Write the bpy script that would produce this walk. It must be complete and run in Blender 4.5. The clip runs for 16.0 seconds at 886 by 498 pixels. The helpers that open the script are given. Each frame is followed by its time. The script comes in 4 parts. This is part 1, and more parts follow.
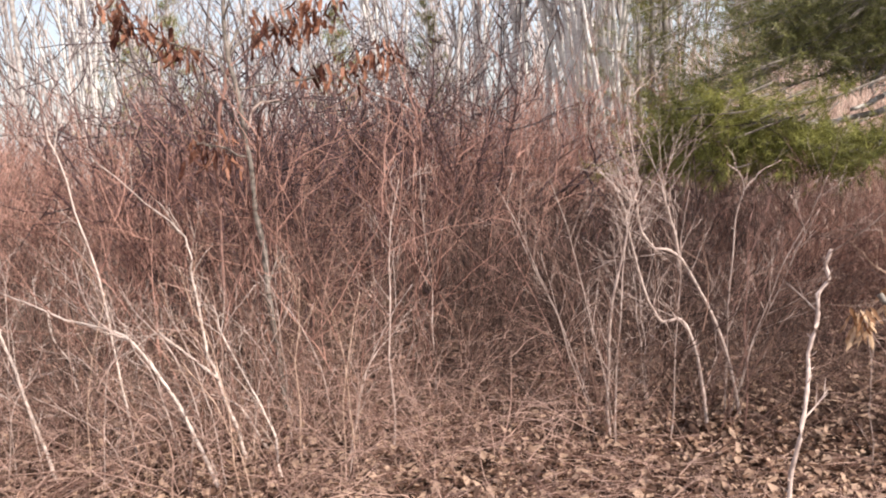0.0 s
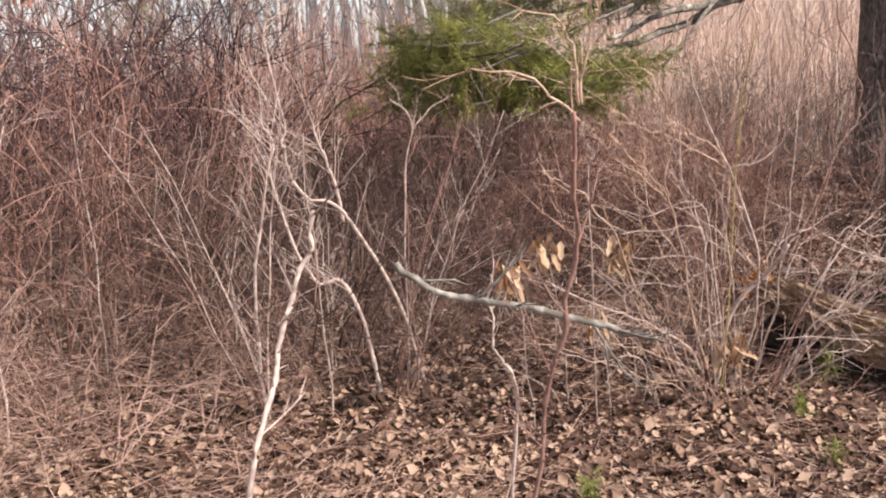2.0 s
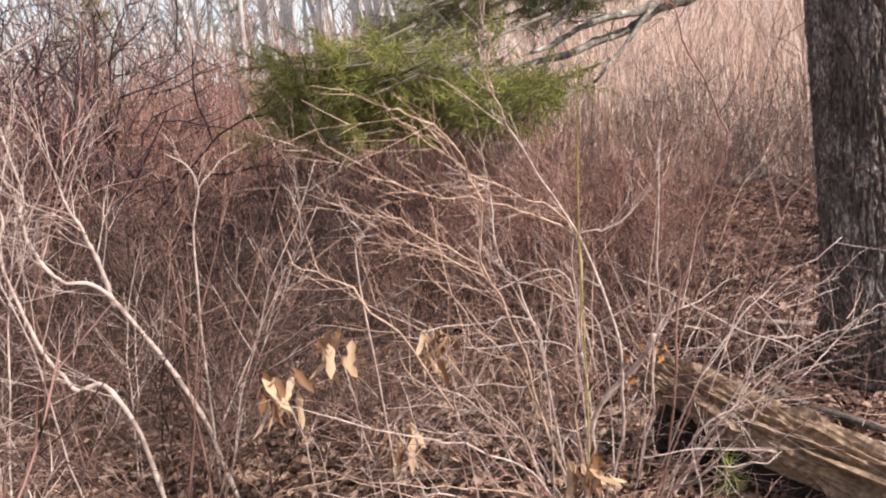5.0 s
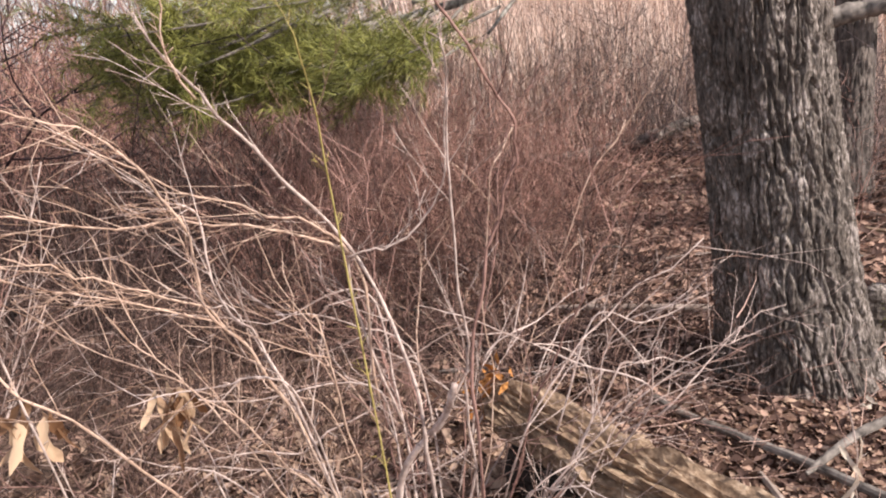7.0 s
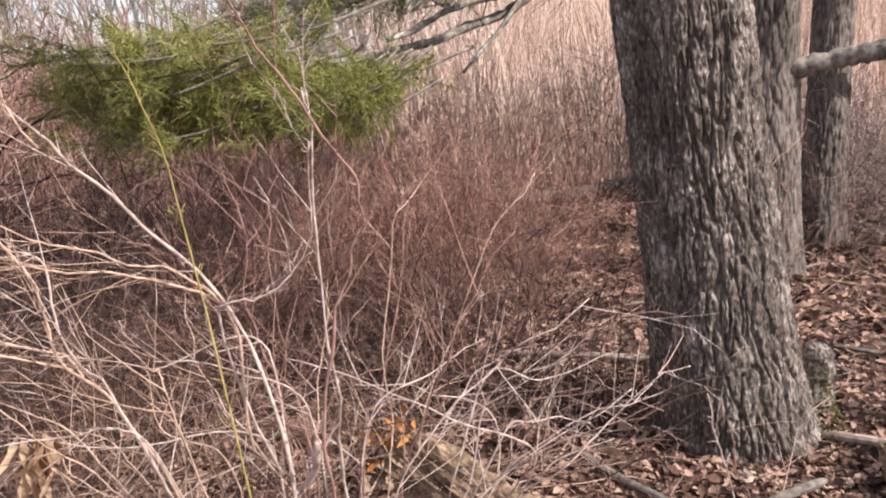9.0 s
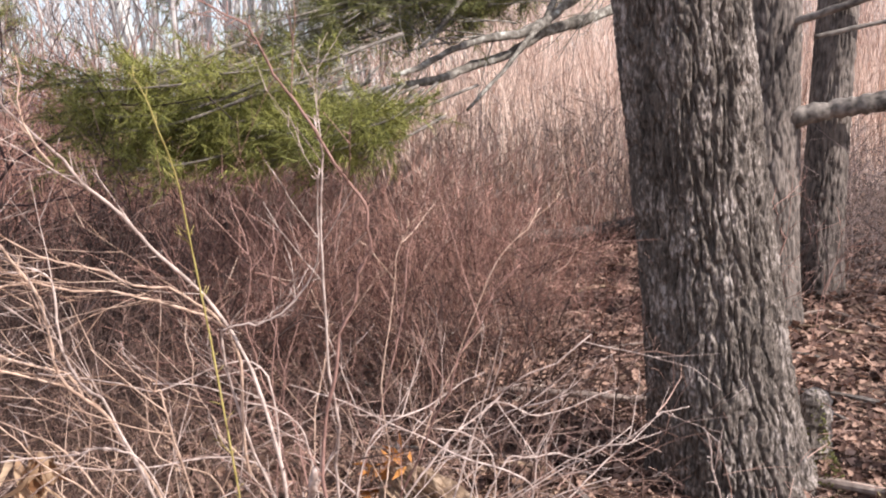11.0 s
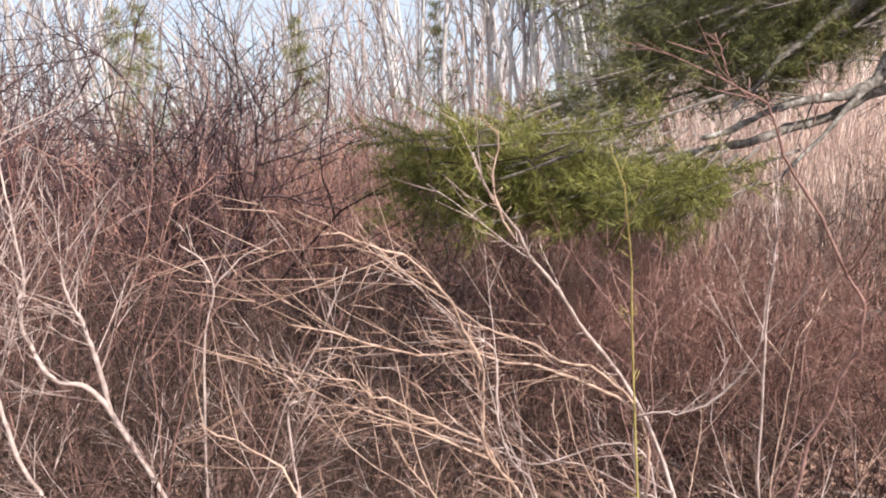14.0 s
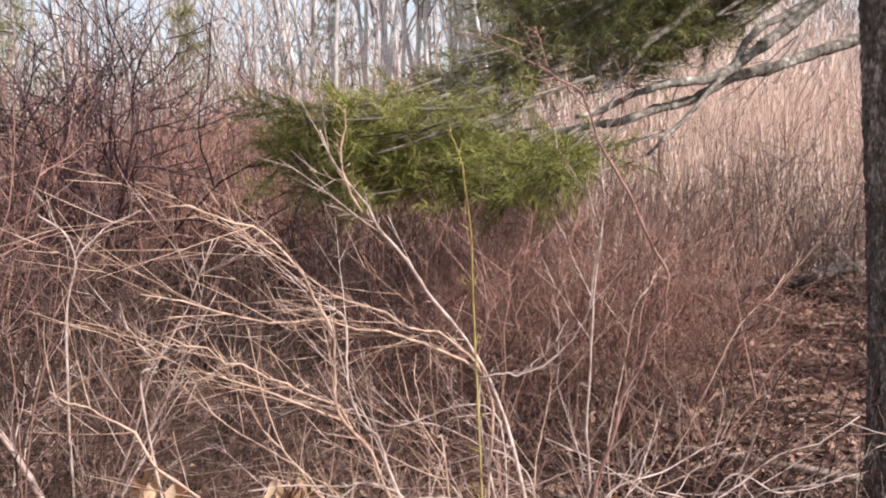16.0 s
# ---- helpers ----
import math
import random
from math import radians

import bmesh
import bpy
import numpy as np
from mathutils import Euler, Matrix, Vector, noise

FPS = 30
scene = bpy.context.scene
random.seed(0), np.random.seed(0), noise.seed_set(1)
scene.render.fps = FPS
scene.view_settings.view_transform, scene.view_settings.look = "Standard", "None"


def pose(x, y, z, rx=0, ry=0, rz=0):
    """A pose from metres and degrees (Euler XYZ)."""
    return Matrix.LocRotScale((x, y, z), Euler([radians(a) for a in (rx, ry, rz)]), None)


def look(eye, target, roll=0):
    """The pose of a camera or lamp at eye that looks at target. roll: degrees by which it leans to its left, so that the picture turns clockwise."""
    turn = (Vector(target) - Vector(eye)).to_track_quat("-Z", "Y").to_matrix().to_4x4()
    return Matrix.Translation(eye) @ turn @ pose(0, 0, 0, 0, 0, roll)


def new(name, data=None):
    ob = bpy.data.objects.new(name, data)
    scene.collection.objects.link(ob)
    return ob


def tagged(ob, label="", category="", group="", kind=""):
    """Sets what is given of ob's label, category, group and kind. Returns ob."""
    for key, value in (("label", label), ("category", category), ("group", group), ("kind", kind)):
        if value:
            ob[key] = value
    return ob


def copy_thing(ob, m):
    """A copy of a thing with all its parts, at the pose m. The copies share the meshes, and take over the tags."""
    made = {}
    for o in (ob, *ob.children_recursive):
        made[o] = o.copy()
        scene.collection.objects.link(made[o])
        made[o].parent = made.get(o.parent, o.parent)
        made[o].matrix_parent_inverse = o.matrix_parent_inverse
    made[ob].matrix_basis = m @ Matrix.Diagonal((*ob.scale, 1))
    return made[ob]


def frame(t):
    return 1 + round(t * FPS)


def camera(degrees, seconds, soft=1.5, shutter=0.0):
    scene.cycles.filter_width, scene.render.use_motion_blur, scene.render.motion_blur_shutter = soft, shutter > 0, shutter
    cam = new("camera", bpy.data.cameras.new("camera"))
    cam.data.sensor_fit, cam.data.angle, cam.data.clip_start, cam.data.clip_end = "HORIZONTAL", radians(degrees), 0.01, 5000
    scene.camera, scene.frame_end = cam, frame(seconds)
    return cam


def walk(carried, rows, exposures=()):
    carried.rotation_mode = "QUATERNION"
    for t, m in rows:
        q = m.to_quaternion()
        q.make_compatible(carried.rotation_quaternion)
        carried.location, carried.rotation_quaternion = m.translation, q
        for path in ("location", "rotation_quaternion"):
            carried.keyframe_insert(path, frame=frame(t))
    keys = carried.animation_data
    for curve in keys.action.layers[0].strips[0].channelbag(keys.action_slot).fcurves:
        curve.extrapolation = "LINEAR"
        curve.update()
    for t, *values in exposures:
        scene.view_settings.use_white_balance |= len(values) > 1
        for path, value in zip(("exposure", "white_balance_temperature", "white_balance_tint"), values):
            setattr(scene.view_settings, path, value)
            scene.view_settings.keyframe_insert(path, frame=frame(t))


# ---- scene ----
cam = camera(58.0, 16.0, soft=2.0)
PATH = (
    (0.0, -0.478, 0.107, 1.507, 81.50, 2.77, -6.69),
    (0.5, -0.203, 0.215, 1.464, 81.46, 4.35, -7.64),
    (1.0, 0.135, 0.239, 1.470, 80.23, 5.33, -10.53),
    (1.5, 0.407, 0.287, 1.473, 78.00, 4.56, -14.26),
    (2.0, 0.594, 0.435, 1.431, 76.66, 3.49, -15.92),
    (2.5, 0.766, 0.460, 1.443, 76.21, 4.08, -14.09),
    (3.0, 0.947, 0.416, 1.436, 75.47, 4.76, -12.27),
    (5.5, 1.632, 1.084, 1.482, 77.70, 5.78, -18.99),
    (6.0, 1.816, 1.163, 1.469, 76.63, 7.32, -27.03),
    (6.5, 2.056, 1.268, 1.454, 73.22, 8.26, -23.64),
    (7.0, 2.137, 1.383, 1.454, 73.19, 7.22, -19.02),
    (7.5, 2.255, 1.380, 1.442, 74.64, 5.93, -15.30),
    (8.0, 2.366, 1.311, 1.477, 76.01, 5.10, -13.56),
    (8.5, 2.405, 1.322, 1.480, 76.18, 4.91, -14.86),
    (9.0, 2.445, 1.326, 1.465, 75.44, 5.74, -17.43),
    (11.5, 2.414, 1.313, 1.452, 78.53, 2.94, -16.25),
    (12.0, 2.401, 1.310, 1.444, 77.39, 1.85, -13.43),
    (12.5, 2.341, 1.358, 1.458, 77.89, 0.28, -6.24),
    (13.0, 2.184, 1.433, 1.477, 80.31, 0.23, 0.35),
    (13.5, 2.073, 1.521, 1.501, 82.59, 1.77, -0.07),
    (14.0, 2.045, 1.478, 1.518, 82.85, 2.62, -0.44),
    (14.5, 2.041, 1.394, 1.524, 81.93, 2.67, 1.38),
    (15.0, 2.067, 1.375, 1.528, 80.54, 2.38, 1.44),
    (15.5, 2.084, 1.399, 1.516, 79.68, 1.56, -2.15),
    (16.0, 2.127, 1.388, 1.527, 80.62, 1.28, -7.78),
)
walk(cam, [(r[0], pose(*r[1:])) for r in PATH], ((0.0, 0.42, 6650, 10), (3.0, 0.42, 6600, 10), (6.0, 0.44, 6450, 10), (9.0, 0.5, 6400, 10), (12.5, 0.5, 6150, 10), (15.0, 0.34, 6400, 10), (16.0, 0.34, 6400, 10)))

# ---- world and sun ----
world = bpy.data.worlds.new("sky")
scene.world = world
world.use_nodes = True
wn = world.node_tree
sky = wn.nodes.new("ShaderNodeTexSky")
sky.sky_type, sky.sun_disc = "NISHITA", False
SUN = Vector((0.56, -0.58, 0.64)).normalized()
sky.sun_elevation = math.asin(SUN.z)
sky.sun_rotation = math.atan2(SUN.x, SUN.y)
sky.air_density, sky.dust_density, sky.ozone_density = 1.0, 1.2, 1.0
haze = wn.nodes.new("ShaderNodeMix")
haze.data_type = "RGBA"
haze.inputs["Factor"].default_value = 0.6
haze.inputs["B"].default_value = (4.5, 4.5, 5.0, 1)
wn.links.new(sky.outputs[0], haze.inputs["A"])
wn.links.new(haze.outputs["Result"], wn.nodes["Background"].inputs[0])
wn.nodes["Background"].inputs[1].default_value = 0.15
sun = new("sun", bpy.data.lights.new("sun", "SUN"))
sun.data.energy, sun.data.angle, sun.data.color = 5.0, radians(0.8), (1.0, 0.93, 0.87)
sun.matrix_world = look((0, 0, 0), -SUN)


# ---- materials ----
def material(name, dark, light, scale=8.0, stretch=(1, 1, 1), rough=0.8, bump=0.3, dist=0.01, island=0.0, objrand=0.0, detail=6.0, stain=None, translucent=0.0):
    """Two-scale noise between two colours, with bump; island and objrand vary the brightness from piece to piece."""
    m = bpy.data.materials.new(name)
    m.use_nodes = True
    nt = m.node_tree
    bsdf = nt.nodes["Principled BSDF"]
    bsdf.inputs["Roughness"].default_value = rough
    bsdf.inputs["Specular IOR Level"].default_value = 0.25
    tc, mp = nt.nodes.new("ShaderNodeTexCoord"), nt.nodes.new("ShaderNodeMapping")
    mp.inputs["Scale"].default_value = stretch
    nt.links.new(tc.outputs["Object"], mp.inputs["Vector"])
    fine, broad = nt.nodes.new("ShaderNodeTexNoise"), nt.nodes.new("ShaderNodeTexNoise")
    for n, s in ((fine, scale), (broad, scale * 0.13)):
        n.inputs["Scale"].default_value, n.inputs["Detail"].default_value = s, detail
        nt.links.new(mp.outputs[0], n.inputs["Vector"])
    mixf = nt.nodes.new("ShaderNodeMath")
    mixf.operation = "MULTIPLY_ADD"
    nt.links.new(fine.outputs[0], mixf.inputs[0])
    mixf.inputs[1].default_value = 0.6
    half = nt.nodes.new("ShaderNodeMath")
    half.operation = "MULTIPLY"
    nt.links.new(broad.outputs[0], half.inputs[0])
    half.inputs[1].default_value = 0.4
    nt.links.new(half.outputs[0], mixf.inputs[2])
    ramp = nt.nodes.new("ShaderNodeValToRGB")
    e = ramp.color_ramp.elements
    e[0].position, e[1].position = 0.36, 0.64
    e[0].color, e[1].color = (*dark, 1), (*light, 1)
    if stain:
        mid = e.new(0.52)
        mid.color = (*stain, 1)
    fac = mixf.outputs[0]
    if island or objrand:
        geo, obi = nt.nodes.new("ShaderNodeNewGeometry"), nt.nodes.new("ShaderNodeObjectInfo")
        for src, k in ((geo.outputs["Random Per Island"], island), (obi.outputs["Random"], objrand)):
            if k:
                sh = nt.nodes.new("ShaderNodeMath")
                sh.operation = "MULTIPLY_ADD"
                nt.links.new(src, sh.inputs[0])
                sh.inputs[1].default_value = k
                off = nt.nodes.new("ShaderNodeMath")
                off.operation = "SUBTRACT"
                nt.links.new(fac, off.inputs[0])
                off.inputs[1].default_value = k / 2
                nt.links.new(off.outputs[0], sh.inputs[2])
                fac = sh.outputs[0]
    nt.links.new(fac, ramp.inputs[0])
    nt.links.new(ramp.outputs[0], bsdf.inputs["Base Color"])
    if bump:
        b = nt.nodes.new("ShaderNodeBump")
        b.inputs["Strength"].default_value, b.inputs["Distance"].default_value = bump, dist
        nt.links.new(fine.outputs[0], b.inputs["Height"])
        nt.links.new(b.outputs[0], bsdf.inputs["Normal"])
    if translucent:
        tr, mx = nt.nodes.new("ShaderNodeBsdfTranslucent"), nt.nodes.new("ShaderNodeMixShader")
        nt.links.new(ramp.outputs[0], tr.inputs[0])
        mx.inputs[0].default_value = translucent
        nt.links.new(bsdf.outputs[0], mx.inputs[1])
        nt.links.new(tr.outputs[0], mx.inputs[2])
        nt.links.new(mx.outputs[0], nt.nodes["Material Output"].inputs[0])
    return m


SOIL = material("leaf_mould_soil", (0.085, 0.053, 0.039), (0.26, 0.17, 0.125), 22, bump=0.8, dist=0.03)
LITTER = material("dry_leaves", (0.1, 0.054, 0.037), (0.5, 0.34, 0.245), 9, island=0.7, rough=0.7, translucent=0.15, stain=(0.24, 0.14, 0.095))
BARK = material("furrowed_bark", (0.045, 0.036, 0.031), (0.44, 0.37, 0.33), 90, stretch=(1, 1, 0.4), bump=1.0, dist=0.012, stain=(0.15, 0.12, 0.1))
BARK_DARK = material("dark_bark", (0.04, 0.032, 0.028), (0.26, 0.21, 0.18), 50, stretch=(1, 1, 0.35), bump=0.7, dist=0.01)
LIMB = material("grey_limb_bark", (0.05, 0.04, 0.034), (0.32, 0.27, 0.23), 30, bump=0.6, dist=0.006)
LICHEN = material("lichened_limb_bark", (0.06, 0.05, 0.042), (0.52, 0.49, 0.43), 26, bump=0.8, dist=0.008, stain=(0.22, 0.19, 0.16))
REDLITTER = material("red_brown_leaves", (0.095, 0.053, 0.041), (0.46, 0.29, 0.215), 9, island=0.75, rough=0.7, translucent=0.15, stain=(0.17, 0.095, 0.07))
RED = material("red_twigs", (0.13, 0.06, 0.048), (0.5, 0.28, 0.22), 12, island=0.6, objrand=0.25, bump=0)
BROWN = material("brown_twigs", (0.075, 0.043, 0.035), (0.28, 0.172, 0.135), 12, island=0.6, objrand=0.25, bump=0)
GREY = material("grey_twigs", (0.09, 0.066, 0.06), (0.34, 0.255, 0.23), 12, island=0.6, objrand=0.2, bump=0)
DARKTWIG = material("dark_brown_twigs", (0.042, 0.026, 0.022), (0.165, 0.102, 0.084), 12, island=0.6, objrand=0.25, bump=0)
PURPLE = material("dark_purple_twigs", (0.045, 0.027, 0.029), (0.17, 0.1, 0.1), 12, island=0.6, objrand=0.2, bump=0)
TAN = material("tan_pink_stems", (0.5, 0.34, 0.27), (0.85, 0.67, 0.57), 12, island=0.7, objrand=0.2, bump=0)
PALE = material("pale_cane_bark", (0.24, 0.165, 0.138), (0.66, 0.52, 0.455), 40, island=0.3, bump=0.3, dist=0.002)
WHITEBARK = material("bleached_cane_bark", (0.3, 0.215, 0.18), (0.76, 0.63, 0.55), 40, island=0.4, bump=0.3, dist=0.002)
ORANGE = material("orange_tan_cane_bark", (0.29, 0.175, 0.12), (0.64, 0.455, 0.35), 40, island=0.35, bump=0.3, dist=0.002)
OLIVE = material("olive_green_cane_bark", (0.3, 0.23, 0.07), (0.5, 0.4, 0.15), 40, bump=0.2, dist=0.002)
REDCANE = material("dull_red_cane_bark", (0.15, 0.08, 0.065), (0.38, 0.22, 0.18), 40, island=0.3, bump=0.2, dist=0.002)
DEADTWIG = material("dead_twigs", (0.2, 0.11, 0.085), (0.52, 0.345, 0.28), 12, island=0.7, bump=0)
WEATHERED = material("weathered_grey_wood", (0.2, 0.145, 0.115), (0.47, 0.37, 0.31), 30, stretch=(1, 1, 0.3), bump=0.5, dist=0.004)
# Blackened sapling wood, also used as painted shade below the split log.
CHAR_SHADE = material("blackened_wood_and_shade", (0.015, 0.011, 0.009), (0.07, 0.052, 0.042), 30, bump=0.6, dist=0.006)
NEEDLE = material("pine_needles", (0.09, 0.095, 0.026), (0.36, 0.345, 0.095), 5, island=0.5, rough=0.6, bump=0, translucent=0.2)
# Duller copy of the needles, with the upper boughs' shade in its colour.
NEEDLE_DARK = material("shaded_pine_needles", (0.08, 0.085, 0.033), (0.32, 0.31, 0.11), 5, island=0.5, rough=0.6, bump=0, translucent=0.2)
BIRCH = material("white_birch_bark", (0.5, 0.47, 0.45), (0.88, 0.85, 0.8), 9, stretch=(1, 1, 2.5), bump=0.2)
FARBARK = material("grey_tree_bark", (0.2, 0.17, 0.155), (0.6, 0.55, 0.52), 10, objrand=0.4, bump=0.2)
FARTWIG = material("grey_tree_twigs", (0.24, 0.2, 0.19), (0.58, 0.51, 0.48), 6, island=0.5, objrand=0.3, bump=0)
OAKLEAF = material("brown_oak_leaves", (0.09, 0.033, 0.023), (0.4, 0.19, 0.12), 30, island=0.6, rough=0.6, bump=0.2, translucent=0.25)
YELLEAF = material("straw_coloured_leaves", (0.26, 0.135, 0.07), (0.66, 0.46, 0.3), 30, island=0.75, rough=0.6, bump=0.2, translucent=0.3)
BLEACHED = material("bleached_leaves", (0.55, 0.42, 0.3), (0.85, 0.76, 0.66), 30, bump=0.2, translucent=0.3)
SEEDGREEN = material("seedling_needles", (0.13, 0.15, 0.035), (0.33, 0.36, 0.1), 20, island=0.5, bump=0, translucent=0.2)
ROTWOOD = material("rotten_wood", (0.11, 0.07, 0.048), (0.46, 0.34, 0.24), 45, bump=0.9, dist=0.012, stain=(0.27, 0.18, 0.115))
PUNK = material("orange_punky_wood", (0.22, 0.08, 0.02), (0.6, 0.27, 0.08), 35, bump=0.9, dist=0.015)
MOSS = material("green_moss", (0.07, 0.07, 0.022), (0.2, 0.19, 0.06), 60, bump=0.9, dist=0.01)
FARHILL = material("far_woods", (0.2, 0.17, 0.16), (0.42, 0.38, 0.36), 0.6)


# ---- mesh helpers ----
class Build:
    """Collects tubes and leaves for one mesh."""

    def __init__(self):
        self.v, self.f = [], []

    def tube(self, pts, r0, r1, sides=4, cap=True, knob=0.0):
        n = len(pts)
        base = len(self.v)
        for i, p in enumerate(pts):
            d = (pts[min(i + 1, n - 1)] - pts[max(i - 1, 0)])
            d.normalize()
            a = d.cross(Vector((0.31, 0.17, 0.93) if abs(d.z) < 0.9 else (0.9, 0.3, 0.1)))
            a.normalize()
            c = d.cross(a)
            r = r0 + (r1 - r0) * i / (n - 1)
            if knob:
                r *= 1 + knob * noise.noise(p * 55.0) + knob * 0.7 * noise.noise(p * 140.0)
            for k in range(sides):
                t = 2 * math.pi * k / sides
                q = p + (a * math.cos(t) + c * math.sin(t)) * r
                self.v.append((q.x, q.y, q.z))
            if i:
                o = base + (i - 1) * sides
                for k in range(sides):
                    k2 = (k + 1) % sides
                    self.f.append((o + k, o + k2, o + sides + k2, o + sides + k))
        if cap:
            self.f.append(tuple(base + (n - 1) * sides + k for k in range(sides)))
            self.f.append(tuple(base + k for k in reversed(range(sides))))

    def leaf(self, p, along, up, length, width, lobes=3, curl=0.25):
        """A lobed leaf folded along its midrib."""
        along = along.normalized()
        side = along.cross(up)
        side = side.normalized() if side.length > 1e-4 else Vector((1, 0, 0))
        nor = side.cross(along)
        b = len(self.v)
        n = lobes * 2
        for i in range(n + 1):
            s = i / n
            w = width * 0.5 * math.sin(math.pi * (0.08 + 0.88 * s)) * (1.0 if i % 2 else 0.55)
            lift = curl * length * s * s
            m = p + along * (length * s) - nor * lift
            for sgn in (-1, 0, 1):
                q = m + side * (w * sgn) + nor * (abs(sgn) * w * 0.45)
                self.v.append((q.x, q.y, q.z))
        for i in range(n):
            o = b + i * 3
            self.f += [(o, o + 1, o + 4, o + 3), (o + 1, o + 2, o + 5, o + 4)]

    def mesh(self, name, mat, smooth=True):
        me = bpy.data.meshes.new(name)
        me.from_pydata(self.v, [], self.f)
        me.materials.append(mat)
        if smooth:
            me.polygons.foreach_set("use_smooth", [True] * len(me.polygons))
        me.update()
        return me


def part(name, build, mat, parent=None, label="", smooth=True):
    ob = new(name, build.mesh(name, mat, smooth) if isinstance(build, Build) else build)
    ob.parent = parent
    if label:
        ob["label"] = label
    return ob


def thing(name, label, category, group="", at=(0, 0, 0)):
    ob = new(name)
    ob.empty_display_size = 0.1
    ob.location = at
    return tagged(ob, label, category, group)


def curve(ctrl, per=4):
    """Smooth points through a few control points."""
    c = [Vector(p) for p in ctrl]
    c = [c[0] * 2 - c[1]] + c + [c[-1] * 2 - c[-2]]
    out = []
    for i in range(1, len(c) - 2):
        p0, p1, p2, p3 = c[i - 1:i + 3]
        for k in range(per):
            t = k / per
            out.append(0.5 * (2 * p1 + (p2 - p0) * t + (2 * p0 - 5 * p1 + 4 * p2 - p3) * t * t + (3 * p1 - p0 - 3 * p2 + p3) * t ** 3))
    out.append(c[-2].copy())
    return out


def rvec(rng, s=1.0):
    return Vector((rng.uniform(-s, s), rng.uniform(-s, s), rng.uniform(-s, s)))


def grow(b, rng, p, d, length, r, depth, kids, spread, wob=0.2, rise=0.05, sides=3, ratio=0.5, segs=5, first=0.25):
    """A wandering twig with side twigs, down to depth."""
    pts = [p.copy()]
    d = d.normalized()
    step = length / segs
    for i in range(segs):
        d = (d + rvec(rng, wob) + Vector((0, 0, rise))).normalized()
        pts.append(pts[-1] + d * step)
    b.tube(pts, r, r * 0.4, sides, cap=False)
    if depth > 0:
        for k in range(kids):
            s = first + (1 - first) * (k + rng.random()) / kids
            i = min(int(s * segs), segs - 1)
            q = pts[i].lerp(pts[i + 1], s * segs - i)
            ax = (pts[i + 1] - pts[i]).normalized()
            side = ax.cross(rvec(rng)).normalized()
            a = spread * rng.uniform(0.6, 1.4)
            nd = ax * math.cos(a) + side * math.sin(a)
            grow(b, rng, q, nd, length * ratio * rng.uniform(0.5, 1.25) * (1.15 - 0.5 * s), max(0.0011, r * 0.6), depth - 1, max(2, kids - 2), spread, wob, rise, 3, ratio, max(3, segs - 2), first)
    return pts


def gz(x, y):
    """Height of the ground: gentle hummocks about level."""
    near = 0.035 * noise.noise(Vector((x * 0.7, y * 0.7, 0.3))) + 0.018 * noise.noise(Vector((x * 2.3, y * 2.3, 4.0)))
    far = max(0.0, math.hypot(x - 2, y - 2) - 9)
    bank = max(0.0, min(1.0, (x - 1.7 - 0.3 * y) / 2.5)) * max(0.0, min(6.0, y - 8.5)) * 0.1
    return near + 0.01 * far + bank


# ---- ground ----
def make_ground():
    xs = list(np.arange(-8, 14.01, 0.14)) 
    ys = list(np.arange(-4, 14.01, 0.14))
    rim = [1, 3, 7, 15, 35, 90, 250, 700, 1500]
    xs = [-8 - q for q in reversed(rim)] + xs + [14 + q for q in rim]
    ys = [-4 - q for q in reversed(rim)] + ys + [14 + q for q in rim]
    v = []
    for y in ys:
        for x in xs:
            q = gz(x, y) if abs(x) < 60 and abs(y) < 60 else 0.45
            v.append((x, y, q))
    w = len(xs)
    f = [(j * w + i, j * w + i + 1, (j + 1) * w + i + 1, (j + 1) * w + i) for j in range(len(ys) - 1) for i in range(w - 1)]
    me = bpy.data.meshes.new("ground")
    me.from_pydata(v, [], f)
    me.materials.append(SOIL)
    me.polygons.foreach_set("use_smooth", [True] * len(me.polygons))
    tagged(new("ground", me), "dark leaf-mould woodland floor with low hummocks", "ground", kind="structure")


make_ground()


def make_litter(name, n, x0, x1, y0, y1, seed, size, label, mat=LITTER):
    rng = random.Random(seed)
    b = Build()
    for _ in range(n):
        x = rng.uniform(x0, x1) + rng.gauss(0, 0.35)
        y = rng.uniform(y0, y1) + rng.gauss(0, 0.3)
        z = gz(x, y) + rng.uniform(0.003, 0.03)
        a = rng.uniform(0, 6.283)
        along = Vector((math.cos(a), math.sin(a), rng.uniform(-0.25, 0.45)))
        up = Vector((rng.uniform(-0.6, 0.6), rng.uniform(-0.6, 0.6), 1))
        s = size * rng.uniform(0.5, 1.25)
        b.leaf(Vector((x, y, z)), along, up, s, s * rng.uniform(0.5, 0.85), 2 if rng.random() < 0.4 else 1, rng.uniform(-0.5, 0.7))
    ob = part(name, b, mat)
    tagged(ob, label, "leaf litter", kind="stuff")


make_litter("leaf_litter", 24000, -2.2, 3.4, 2.1, 4.1, 11, 0.05, "tan and brown fallen oak leaves covering the ground")
make_litter("leaf_litter", 16000, 0.2, 4.2, 1.8, 3.3, 15, 0.034, "small curled brown leaves and fragments")
make_litter("leaf_litter", 20000, 3.0, 8.0, 3.9, 8.0, 12, 0.06, "red-brown fallen leaves between the trunks", REDLITTER)
make_litter("leaf_litter", 12000, 3.2, 4.9, 2.4, 4.2, 16, 0.036, "small red-brown leaf fragments round the trunk foot", REDLITTER)
make_litter("leaf_litter", 5000, -4.0, 8.0, -3.0, 2.0, 14, 0.09, "scattered brown leaves on the open ground")
